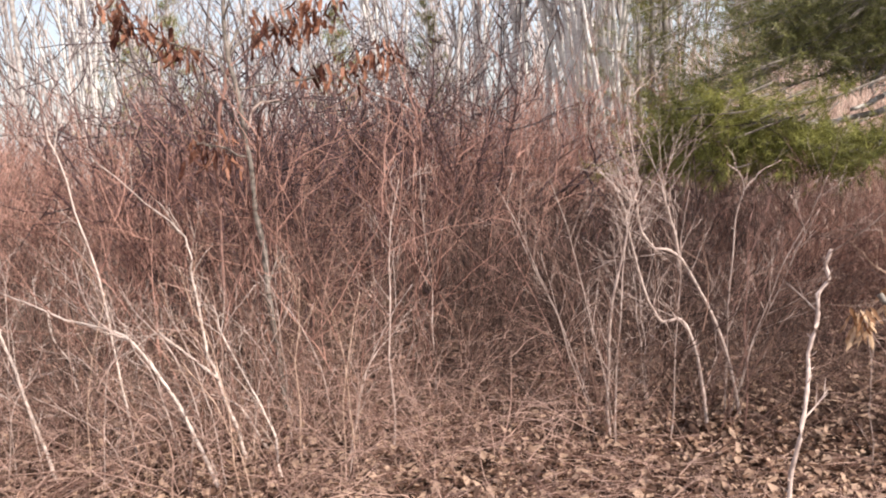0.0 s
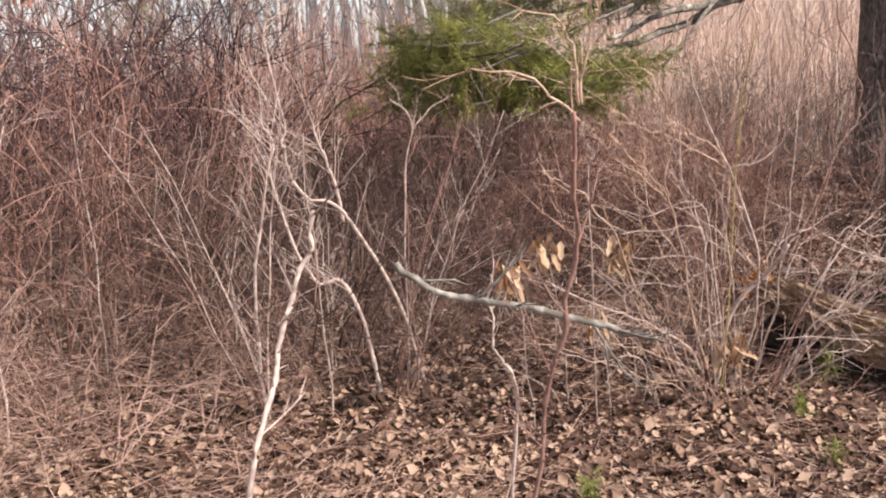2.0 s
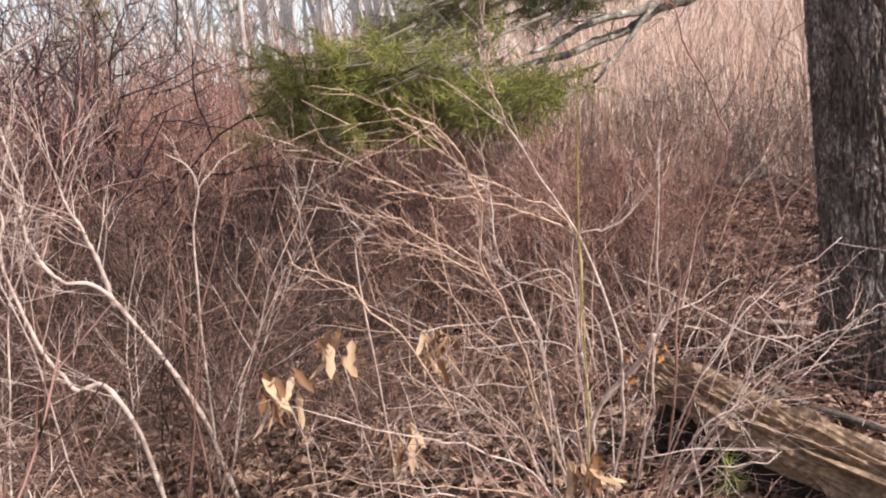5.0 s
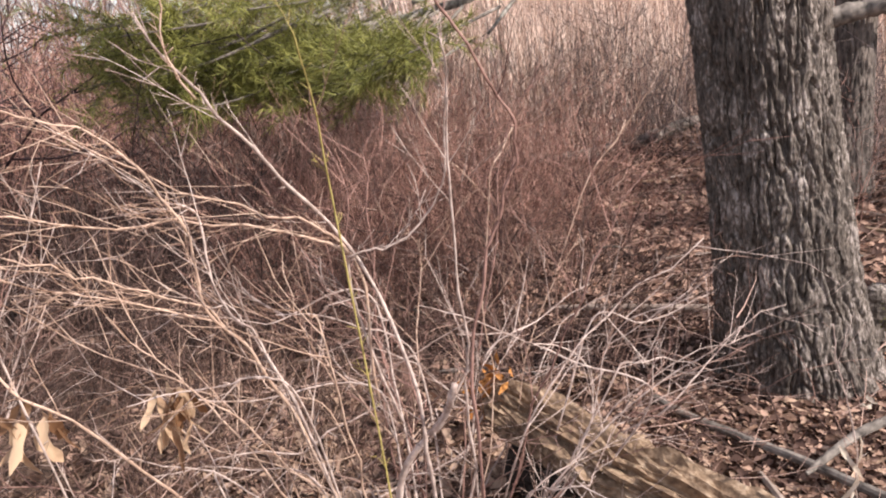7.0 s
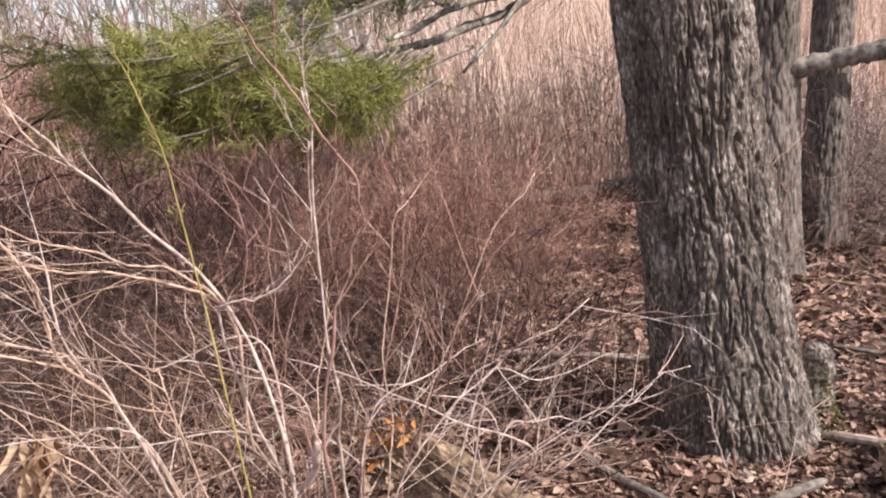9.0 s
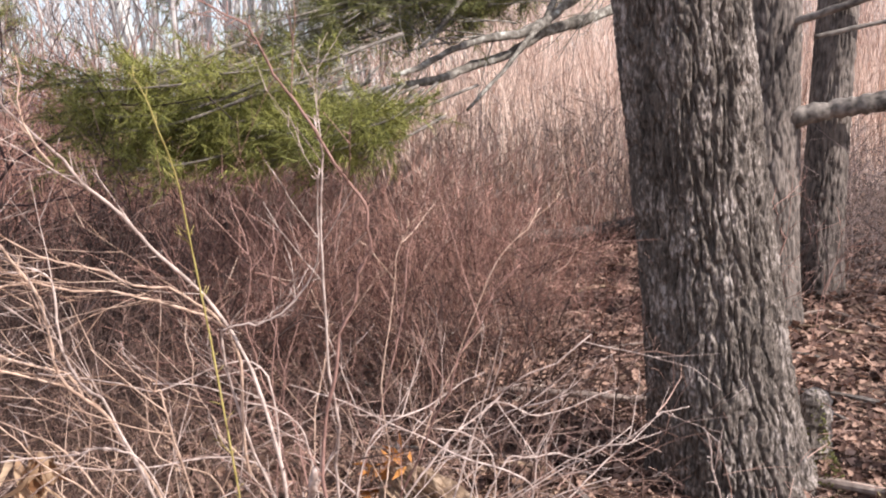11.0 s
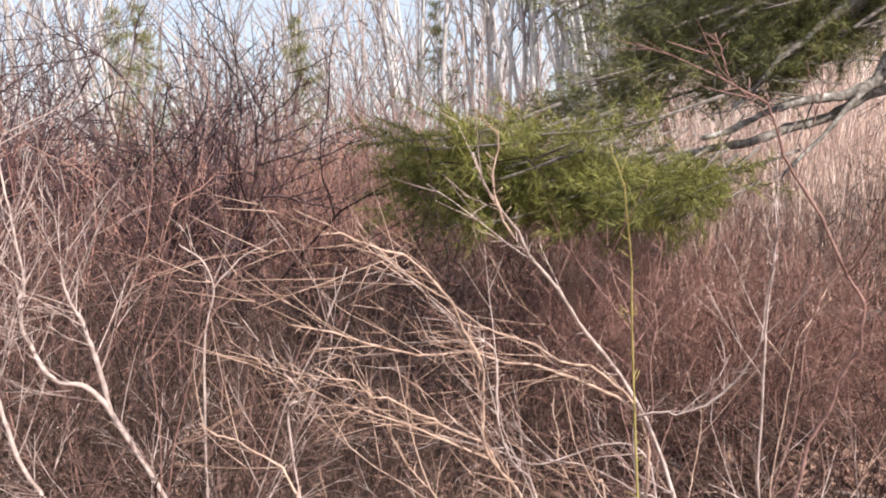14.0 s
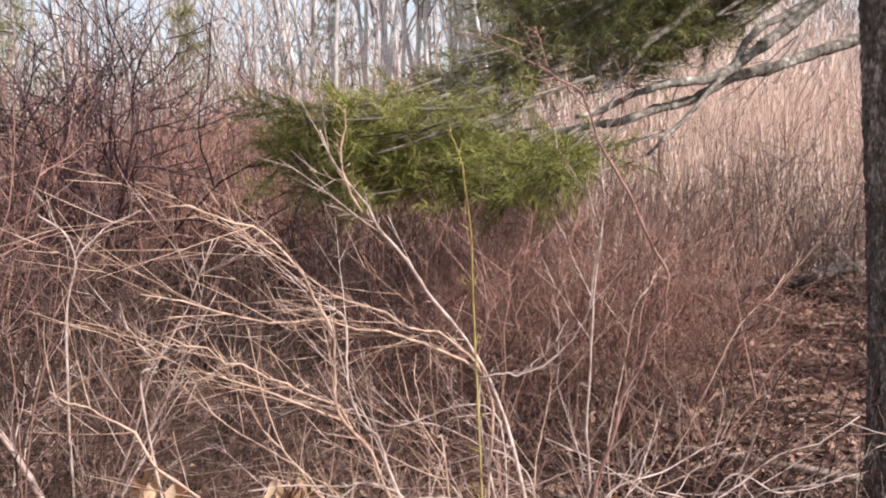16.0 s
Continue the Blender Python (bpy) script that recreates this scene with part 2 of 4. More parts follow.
make_litter("leaf_litter", 5000, -4.0, 2.8, 4.2, 6.5, 13, 0.06, "brown fallen leaves under the brush", REDLITTER)


def make_debris(n, x0, x1, y0, y1, seed, top, ln, mat, label):
    """Dead stalks and twigs lying and leaning over the litter."""
    rng = random.Random(seed)
    b = Build()
    for _ in range(n):
        x, y = rng.uniform(x0, x1), rng.uniform(y0, y1)
        a = rng.uniform(0, 6.283)
        d = Vector((math.cos(a), math.sin(a) * 0.7, rng.uniform(-0.25, 0.45)))
        p = Vector((x, y, gz(x, y) + 0.01 + top * rng.random() ** 2))
        grow(b, rng, p, d, ln * rng.uniform(0.4, 1.3), rng.uniform(0.0012, 0.0028), 1, 2, 0.6, 0.18, -0.01, 3, 0.5, 4)
    tagged(part("twig_litter", b, mat), label, "twig litter", kind="stuff")


make_debris(1500, -2.8, 0.9, 2.3, 4.8, 41, 0.3, 0.32, DEADTWIG, "fine dead pinkish-tan twigs strewn over the litter")
make_debris(1000, -0.6, 3.4, 1.9, 3.2, 45, 0.07, 0.24, DEADTWIG, "fine dry stalks lying among the leaves")
make_debris(350, 1.6, 4.4, 3.0, 5.2, 42, 0.4, 0.3, DEADTWIG, "fine dead tan twigs tangled under the shrub")
make_debris(900, 3.2, 8.5, 4.2, 8.0, 43, 0.25, 0.35, DEADTWIG, "scattered dead twigs between the trunks")
make_debris(700, 5.9, 8.2, 4.6, 6.4, 44, 0.6, 0.5, GREY, "heap of grey dead twigs behind the trunks")


# ---- tree trunks ----
def bark_trunk(name, base, top, rings, mat, parent, flare=0.4, around=300, dense=200, ridge=0.02, pitch=0.032, label="", root=-0.7):
    """A furrowed trunk: braided upright plates with short cross cracks, root flare at the foot; rings give the girth by height."""
    base, top = Vector(base), Vector(top)
    tall = top.z - base.z
    hs = list(np.linspace(0, 2.6, dense)) + list(np.linspace(2.6, tall, dense // 5))[1:]
    knots_h, knots_r = [q[0] for q in rings], [q[1] for q in rings]
    v = []
    for h in hs:
        c = base.lerp(top, h / tall)
        rr = float(np.interp(h, knots_h, knots_r))
        foot = math.exp(-h / 0.2)
        for i in range(around):
            a = 2 * math.pi * i / around
            lobe = 1 + flare * foot * (0.45 + 0.4 * math.sin(3 * a + 0.6) + 0.25 * math.sin(5 * a + 2)) + flare * 1.3 * math.exp(-h / 0.3) * max(0.0, math.cos(a - root)) ** 6
            r = rr * lobe * (1 + 0.02 * math.sin(2 * a + h * 1.7) + 0.035 * noise.noise(Vector((math.cos(a) * 1.5, math.sin(a) * 1.5, h * 1.6))))
            k = knots_r[0] / pitch
            ca, sa = math.cos(a) * k, math.sin(a) * k
            wav = noise.noise(Vector((ca * 0.35, sa * 0.35, h * 7.0)))
            n1 = noise.noise(Vector((ca + wav * 0.9, sa + wav * 0.9, h * 5.5)))
            n3 = noise.noise(Vector((ca * 0.9 + 31, sa * 0.9, h * 24)))
            n2 = noise.noise(Vector((ca * 3.3, sa * 3.3, h * 60 + 7)))
            rid = min(1.0, abs(n1) * 5.0) * (0.75 + 0.25 * min(1.0, abs(n3) * 5))
            r += ridge * (rid - 0.6) + ridge * 0.3 * n2
            v.append((c.x + r * math.cos(a), c.y + r * math.sin(a), c.z))
    f = [(j * around + i, j * around + (i + 1) % around, (j + 1) * around + (i + 1) % around, (j + 1) * around + i) for j in range(len(hs) - 1) for i in range(around)]
    f.append(tuple((len(hs) - 1) * around + i for i in range(around)))
    me = bpy.data.meshes.new(name)
    me.from_pydata(v, [], f)
    me.materials.append(mat)
    me.polygons.foreach_set("use_smooth", [True] * len(me.polygons))
    ob = new(name, me)
    ob.parent = parent
    if label:
        ob["label"] = label
    return ob


def limb_part(name, ctrl, r0, r1, mat, parent, sides=9, seed=0, label=""):
    pts = curve(ctrl, 12)
    rng = random.Random(seed)
    bend = [rvec(rng, min(0.03, r0 * 0.45, (pts[-1] - pts[0]).length * 0.012)) for _ in range(len(pts) // 5 + 2)]
    b = Build()
    b.tube([p + bend[i // 5].lerp(bend[i // 5 + 1], i % 5 / 5) + rvec(rng, min(0.004, r1 * 0.2)) for i, p in enumerate(pts)], r0, r1, sides, knob=min(0.28, 0.2 * (pts[-1] - pts[0]).length))
    return part(name, b, mat, parent, label)


big = thing("large_tree", "large furrowed grey-brown tree trunk with a flared mossy foot", "tree")
bark_trunk("trunk", (4.12, 3.6, -0.08), (3.45, 3.68, 6.5), ((0, 0.232), (0.5, 0.228), (1.0, 0.21), (1.8, 0.198), (6.6, 0.17)), BARK, big, 0.42, 480, 300, 0.022, 0.027)
rng = random.Random(5)
b = Build()
for k in range(450):
    a = rng.uniform(-1.3, 0.3)
    h = abs(rng.gauss(0, 0.12))
    r = 0.285 + 0.1 * math.exp(-h / 0.15)
    p = Vector((4.12 + r * math.cos(a), 3.6 + r * math.sin(a), h))
    b.leaf(p, Vector((math.cos(a), math.sin(a), rng.uniform(0, 1))) + rvec(rng, 0.5), rvec(rng), rng.uniform(0.008, 0.016), 0.008, 1, 0.2)
tagged(part("moss", b, MOSS, big, "yellow-green moss at the trunk foot"), kind="stuff")

second = thing("tree", "dark furrowed tree trunk with a stout dead limb", "tree", "trunks behind the large tree")
bark_trunk("trunk", (5.37, 5.0, -0.08), (5.42, 5.05, 5.5), ((0, 0.19), (1, 0.175), (5.6, 0.14)), BARK_DARK, second, 0.25, 220, 160, 0.016)
limb_part("limb", [(5.4, 4.95, 1.13), (5.58, 4.78, 1.17), (5.78, 4.6, 1.19), (6.1, 4.4, 1.2), (6.7, 4.0, 1.12)], 0.06, 0.04, LIMB, second, 8)
limb_part("limb", [(5.4, 4.9, 1.62), (5.7, 4.4, 1.75), (6.2, 3.9, 1.9)], 0.022, 0.01, LIMB, second, 7)
limb_part("limb", [(5.55, 4.85, 1.55), (5.9, 4.6, 1.6), (6.3, 4.3, 1.5)], 0.016, 0.006, LIMB, second, 5)
third = thing("tree", "dark slender tree trunk with a broken side limb", "tree", "trunks behind the large tree")
bark_trunk("trunk", (6.04, 5.33, -0.08), (6.4, 5.4, 5.0), ((0, 0.14), (1, 0.115), (5.1, 0.08)), BARK_DARK, third, 0.3, 160, 140, 0.014)
limb_part("limb", [(6.05, 5.15, 1.15), (6.4, 5.0, 1.2), (6.9, 4.85, 1.15)], 0.05, 0.03, LIMB, third, 7)
limb_part("limb", [(6.05, 5.2, 1.75), (6.45, 5.0, 1.85), (7.0, 4.8, 1.8)], 0.035, 0.015, LIMB, third, 7)
snag = thing("dead_sapling", "short blackened broken sapling trunk standing in litter", "tree")
limb_part("trunk", [(4.68, 3.31, -0.05), (4.67, 3.31, 0.12), (4.69, 3.32, 0.28)], 0.058, 0.045, CHAR_SHADE, snag, 10)
limb_part("stem", [(4.69, 3.32, 0.27), (4.69, 3.33, 0.42), (4.71, 3.34, 0.56)], 0.034, 0.022, BARK_DARK, snag, 8, seed=3)


# ---- pine ----
def needles(b, rng, p, d, n, ln):
    """A tuft of long needles round a shoot."""
    d = d.normalized()
    for _ in range(n):
        q = p + d * rng.uniform(-0.07, 0.03)
        t = (d * rng.uniform(0.2, 1.0) + rvec(rng, 0.75) + Vector((0, 0, -0.12))).normalized()
        s = t.cross(rvec(rng)).normalized() * 0.0022
        e = q + t * ln * rng.uniform(0.7, 1.15)
        i = len(b.v)
        b.v += [tuple(q - s), tuple(q + s), tuple(e)]
        b.f.append((i, i + 1, i + 2))


def bough(parent, start, end, rng, r, mat, tufts, droop=0.1, shoots=16, shoot=0.55, name="bough", sub=5):
    """A pine bough: one limb, side shoots and needle tufts on their ends."""
    start, end = Vector(start), Vector(end)
    mid = start.lerp(end, 0.5) + Vector((0, 0, -droop))
    pts = curve([start, mid, end], 6)
    bl, bn = Build(), Build()
    bl.tube(pts, r, r * 0.3, 6)
    for k in range(shoots):
        s = 0.3 + 0.7 * (k + rng.random()) / shoots
        i = min(int(s * (len(pts) - 1)), len(pts) - 2)
        q = pts[i]
        ax = (pts[i + 1] - pts[i]).normalized()
        side = ax.cross(Vector((0, 0, 1))).normalized() * rng.choice((-1, 1))
        d = (ax * 0.8 + side * rng.uniform(0.3, 1.0) + Vector((0, 0, rng.uniform(-0.35, 0.5))))
        for w in range(sub):
            tw = grow(bl, rng, q, d + rvec(rng, 0.5), shoot * rng.uniform(0.5, 1.1), r * 0.16, 0, 0, 0.6, 0.12, 0.02, 3)
            for p, p2 in zip(tw[1:], tw[2:]):
                needles(bn, rng, p2, p2 - p, tufts, 0.1)
    ob = part(name, bl, LIMB, parent)
    part("needles", bn, mat, ob, "long green needles")
    return ob


pine = thing("pine_tree", "pine tree with low drooping green boughs and grey dead limbs", "pine tree")
bark_trunk("trunk", (6.55, 6.6, -0.08), (6.5, 6.65, 8.0), ((0, 0.2), (8.1, 0.12)), BARK_DARK, pine, 0.25, 140, 100, 0.014)
limb_part("limb", [(6.5, 6.6, 2.4), (5.92, 6.95, 2.02), (4.96, 6.82, 1.75), (4.26, 6.65, 1.54), (3.62, 6.48, 1.43), (2.95, 6.3, 1.46)], 0.055, 0.014, LICHEN, pine, 9, seed=1, label="grey lichened limb")
limb_part("limb", [(6.5, 6.6, 3.0), (5.43, 6.8, 2.2), (4.87, 6.67, 1.82), (4.33, 6.53, 1.71), (3.67, 6.4, 1.52)], 0.055, 0.016, LICHEN, pine, 8, seed=2, label="grey lichened limb")
limb_part("limb", [(5.45, 6.82, 2.25), (5.1, 6.8, 2.07), (4.72, 6.6, 1.7), (4.17, 6.4, 1.25)], 0.035, 0.012, LICHEN, pine, 7, seed=3)
limb_part("limb", [(6.5, 6.6, 3.3), (5.4, 6.9, 2.7), (4.72, 6.9, 2.28), (4.24, 6.7, 1.96), (3.89, 6.5, 1.68)], 0.05, 0.012, LICHEN, pine, 7, seed=4)
rng = random.Random(24)
b = Build()
for k in range(20):
    s = rng.random()
    p = Vector((5.6, 6.85, 2.05)).lerp(Vector((3.1, 6.35, 1.45)), s) + Vector((0, 0, 0.05 - 0.25 * s * (1 - s)))
    grow(b, rng, p, Vector((rng.uniform(-1.2, -0.1), rng.uniform(-0.5, 0.3), rng.uniform(-0.9, 0.45))), rng.uniform(0.3, 0.8), 0.006, 1, 3, 0.6, 0.16, -0.01, 4, 0.5, 5)
tagged(part("dead_spray", b, LICHEN, pine, "grey dead side twigs of the low limbs"), kind="stuff")
rng = random.Random(21)
for k in range(32):
    x, y = rng.uniform(1.85, 3.2), rng.uniform(5.8, 6.8)
    z = rng.uniform(1.12, 1.62 if x < 2.65 else 1.42)
    bough(pine, (x + rng.uniform(0.7, 1.0), y + rng.uniform(0.0, 0.3), z + 0.12), (x - 0.15, y - 0.15, z - 0.05), rng, 0.012, NEEDLE, 14, 0.06, 9, 0.36, "bough", 3)
for k in range(8):
    x, y, z = rng.uniform(2.6, 3.2), rng.uniform(5.0, 5.8), rng.uniform(1.16, 1.3)
    bough(pine, (x + rng.uniform(0.5, 0.8), y + rng.uniform(0.5, 0.9), z + 0.16), (x, y, z - 0.04), rng, 0.01, NEEDLE, 12, 0.05, 8, 0.32, "bough", 3)
for k in range(56):
    x, y = rng.uniform(2.9, 5.0), rng.uniform(6.9, 8.6)
    z = rng.uniform(1.8, 2.75) + 0.2 * max(0.0, x - 3.8)
    bough(pine, (x + 1.3, y + 0.3, z + 0.45), (x - 0.2, y - 0.4, z - 0.15), rng, 0.02, NEEDLE_DARK, 12, 0.1, 9, 0.5, "bough", 3)


# ---- far trees ----
def make_tree(name, seed, height, r, trunk_mat, twig_mat, label, limbs=14, lean=0.06, first=0.3, spread=0.75, stems=1, category="tree"):
    rng = random.Random(seed)
    ob = thing(name, label, category)
    for s in range(stems):
        b, t = Build(), Build()
        d = Vector((rng.uniform(-lean, lean), rng.uniform(-lean, lean), 1))
        p = Vector((rng.uniform(-0.3, 0.3), rng.uniform(-0.3, 0.3), -0.1)) if stems > 1 else Vector((0, 0, -0.1))
        h = height * rng.uniform(0.8, 1.05)
        pts = [p]
        for i in range(9):
            d = (d + rvec(rng, 0.05)).normalized()
            pts.append(pts[-1] + d * h / 9)
        b.tube(pts, r, r * 0.2, 7)
        tr = part("trunk", b, trunk_mat, ob)
        for k in range(limbs):
            q = first + (1 - first) * (k + rng.random()) / limbs
            i = min(int(q * 9), 8)
            a = rng.uniform(0, 6.283)
            dd = Vector((math.cos(a) * math.sin(spread), math.sin(a) * math.sin(spread), math.cos(spread)))
            grow(t, rng, pts[i].lerp(pts[i + 1], q * 9 - i), dd, h * 0.3 * (1.2 - q * 0.7), r * 0.36, 2, 4, 0.6, 0.16, 0.05, 3, 0.5, 5)
        tagged(part("crown", t, twig_mat, ob), kind="stuff")
    return ob


trees = [make_tree("bare_tree", 31 + k, 9 + k, 0.05 + 0.013 * k, FARBARK, FARTWIG, "tall bare grey deciduous tree behind the brush", 16, 0.16, 0.12, 0.6) for k in range(4)]
birches = [make_tree("birch_tree", 51 + k, 9, 0.085, BIRCH, FARTWIG, "clump of slender white birch stems", 4, 0.16, 0.4, 0.5, 6, "birch tree") for k in range(2)]
for k, (ob, x, y) in enumerate(zip(trees + birches, (-4, 1.0, 8.0, -9, 5.6, 6.6), (17, 24, 24, 15, 20.5, 23))):
    ob.matrix_basis = pose(x, y, gz(x, y), 0, 0, 40 * k)
for x, y, s in ((5.9, 22, 1.1), (6.4, 21.5, 1.0), (5.2, 23, 1.1), (4.2, 24, 1.0), (6.1, 19.5, 0.9), (3.2, 26, 1.1)):
    copy_thing(birches[int(x * 10) % 2], pose(x, y, gz(x, y), 0, 0, x * 77)).scale = (s, s, s)
rng = random.Random(77)
for k in range(54):
    y = rng.uniform(15, 42)
    x = rng.uniform(-0.75, 0.85) * y + 1
    if y < 27 and 0.13 < x / y < 0.42:
        continue
    src = rng.choice(trees if rng.random() < 0.85 else birches)
    c = copy_thing(src, pose(x, y, gz(x, y), 0, 0, rng.uniform(0, 360)))
    c.scale = [rng.uniform(0.75, 1.25)] * 3


def conifer(seed, h):
    rng = random.Random(seed)
    ob = thing("young_conifer", "small pale green conifer beyond the brush", "conifer")
    b, n, c = Build(), Build(), Build()
    b.tube([Vector((0, 0, -0.1)), Vector((0.02, 0, h * 0.5)), Vector((0, 0, h))], 0.06, 0.01, 6)
    for k in range(60):
        s = rng.uniform(0.12, 0.97)
        a = rng.uniform(0, 6.283)
        tw = grow(c, rng, Vector((0, 0, h * s)), Vector((math.cos(a), math.sin(a), 0.15)), h * 0.3 * (1.05 - s), 0.012, 0, 0, 0.5, 0.1)
        for p, p2 in zip(tw, tw[1:]):
            for _ in range(3):
                needles(n, rng, p2 + rvec(rng, 0.06), p2 - p, 9, 0.16)
    part("trunk", b, FARBARK, ob)
    tagged(part("crown", c, FARBARK, ob), kind="stuff")
    tagged(part("needles", n, NEEDLE, ob), kind="stuff")
    return ob


con = conifer(91, 4.2)
con.matrix_basis = pose(-0.6, 17.5, gz(0, 17), 0, 0, 0)
for x, y, s in ((-4.5, 20, 1.2), (6.5, 19, 1.5), (9.5, 17, 1.6), (12.0, 22, 1.8), (-7, 25, 1.4), (2.2, 26, 1.4), (7.4, 15.5, 1.2), (7.6, 21, 2.1), (8.4, 22, 2.2), (9.3, 19, 2.0)):
    c = copy_thing(con, pose(x, y, gz(x, y), 0, 0, x * 50))
    c.scale = (s, s, s)
    c["label"] = "taller dark green conifer among bare trees"


rng = random.Random(606)
b = Build()
for k in range(330):
    a = rng.uniform(-0.75, 0.85)
    d = rng.uniform(44, 70)
    p = Vector((2 + d * math.sin(a), 2 + d * math.cos(a), 0.2))
    h = rng.uniform(6, 13)
    grow(b, rng, p, Vector((rng.uniform(-0.12, 0.12), 0, 1)), h, rng.uniform(0.06, 0.16), 1, 7, 0.6, 0.06, 0.02, 3, 0.4, 5, 0.2)
for k in range(330):
    a = rng.uniform(-0.75, 0.85)
    d = rng.uniform(24, 48)
    p = Vector((2 + d * math.sin(a), 2 + d * math.cos(a), 0.1))
    for j in range(3):
        grow(b, rng, p + rvec(rng, 0.5) * Vector((1, 1, 0)).length, Vector((rng.uniform(-0.6, 0.6), rng.uniform(-0.6, 0.6), 1)), rng.uniform(1.2, 2.8), 0.016, 1, 4, 0.7, 0.15, 0.02, 3, 0.5, 4)
tagged(part("far_woods", b, FARTWIG), "grey mass of distant bare woods and undergrowth", "woods", kind="stuff")


# ---- brush ----
def make_shrub(seed, h, stems, spread, mat, kids=5, depth=2, r=0.005, wide=0.28, rise=0.03, label="", twist=0.8, wob=0.24, main=5, ratio=0.5):
    """A many-stemmed leafless bush: a few stems that stand out, and a tangle of finer ones."""
    rng = random.Random(seed)
    ob = thing("shrub", label, "shrub", "brush")
    rest = Build()
    for k in range(stems):
        b = Build() if k < main else rest
        a = rng.uniform(0, 6.283)
        q = wide * math.sqrt(rng.random())
        p = Vector((math.cos(a) * q, math.sin(a) * q, -0.03))
        lean = spread * rng.uniform(0.15, 1.0)
        d = Vector((math.cos(a) * lean, math.sin(a) * lean, 1))
        grow(b, rng, p, d, h * rng.uniform(0.6, 1.12), r * (1.25 if k < main else rng.uniform(0.5, 0.9)), depth, kids, twist, wob, rise, 3, ratio, 7, 0.2)
        if k < main:
            part("stem", b, mat, ob)
    tagged(part("tangle", rest, mat, ob), kind="stuff")
    return ob


REDS = [make_shrub(100 + k, 1.5, 15, 0.45, RED, 5, 2, 0.0048, 0.45, 0.04, "dense leafless reddish-brown shrub") for k in range(5)]
BROWNS = [make_shrub(120 + k, 1.3, 14, 0.7, BROWN, 5, 2, 0.0048, 0.45, 0.0, "tangled leafless brown shrub", 0.9) for k in range(4)]
LOWS = [make_shrub(140 + k, 0.75, 13, 1.2, DEADTWIG, 5, 2, 0.0035, 0.4, -0.03, "low tangle of pinkish-brown twigs", 0.9) for k in range(4)]
GREYS = [make_shrub(160 + k, 1.7, 14, 0.45, GREY, 5, 2, 0.0055, 0.45, 0.03, "tall leafless grey-brown shrub") for k in range(4)]
PURPLES = [make_shrub(180 + k, 2.9, 10, 0.6, PURPLE, 6, 2, 0.011, 0.45, 0.0, "tall dark purple-brown leafless shrub", 0.9, 0.28) for k in range(3)]
TANS = [make_shrub(200 + k, 2.4, 34, 0.28, TAN, 4, 1, 0.009, 0.75, 0.05, "thicket of upright pinkish-tan stems", 0.5, 0.14, 4) for k in range(4)]
DARKLOWS = [make_shrub(150 + k, 0.75, 12, 1.2, BROWN, 4, 2, 0.0035, 0.4, -0.03, "low tangle of dark brown twigs", 0.9) for k in range(2)]
GREYBACKS = [make_shrub(170 + k, 1.6, 12, 0.6, GREY, 4, 2, 0.0055, 0.4, 0.0, "grey-brown shrub", 0.9, 0.24, 3) for k in range(3)]
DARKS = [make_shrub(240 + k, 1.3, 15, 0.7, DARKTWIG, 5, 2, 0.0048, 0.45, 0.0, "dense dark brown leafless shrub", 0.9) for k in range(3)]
FARS = [make_shrub(220 + k, 1.9, 22, 0.5, RED, 4, 1, 0.008, 0.7, 0.04, "distant leafless reddish shrub", 0.7, 0.2, 3) for k in range(3)]
placed = set()


def joined(name, label, kinds, n, x0, x1, y0, y1, seed, lo, hi, gap, mat, keep=None):
    """Far brush that nobody could count: many bushes as one mesh."""
    rng = random.Random(seed)
    spots, vs, fs, base = [], [], [], 0
    stock = []
    for src in kinds:
        v, f, o = [], [], 0
        for ch in src.children:
            me = ch.data
            co = np.empty(len(me.vertices) * 3)
            me.vertices.foreach_get("co", co)
            v.append(co.reshape(-1, 3))
            f += [tuple(i + o for i in p.vertices) for p in me.polygons]
            o += len(me.vertices)
        stock.append((np.concatenate(v), f))
        for ch in list(src.children):
            bpy.data.objects.remove(ch)
        bpy.data.objects.remove(src)
    for _ in range(n * 30):
        x, y = rng.uniform(x0, x1), rng.uniform(y0, y1)
        if len(spots) >= n or keep and not keep(x, y) or any((x - a) ** 2 + (y - c) ** 2 < gap * gap for a, c in spots):
            continue
        spots.append((x, y))
        v, f = rng.choice(stock)
        s, a = rng.uniform(lo, hi), rng.uniform(0, 6.283)
        turn = np.array(((math.cos(a), math.sin(a), 0), (-math.sin(a), math.cos(a), 0), (0, 0, 1))) * s
        vs.append(v @ turn + np.array((x, y, gz(x, y))))
        fs += [tuple(i + base for i in p) for p in f]
        base += len(v)
    me = bpy.data.meshes.new(name)
    me.from_pydata(np.concatenate(vs).tolist(), [], fs)
    me.materials.append(mat)
    tagged(new(name, me), label, "brush", kind="stuff")


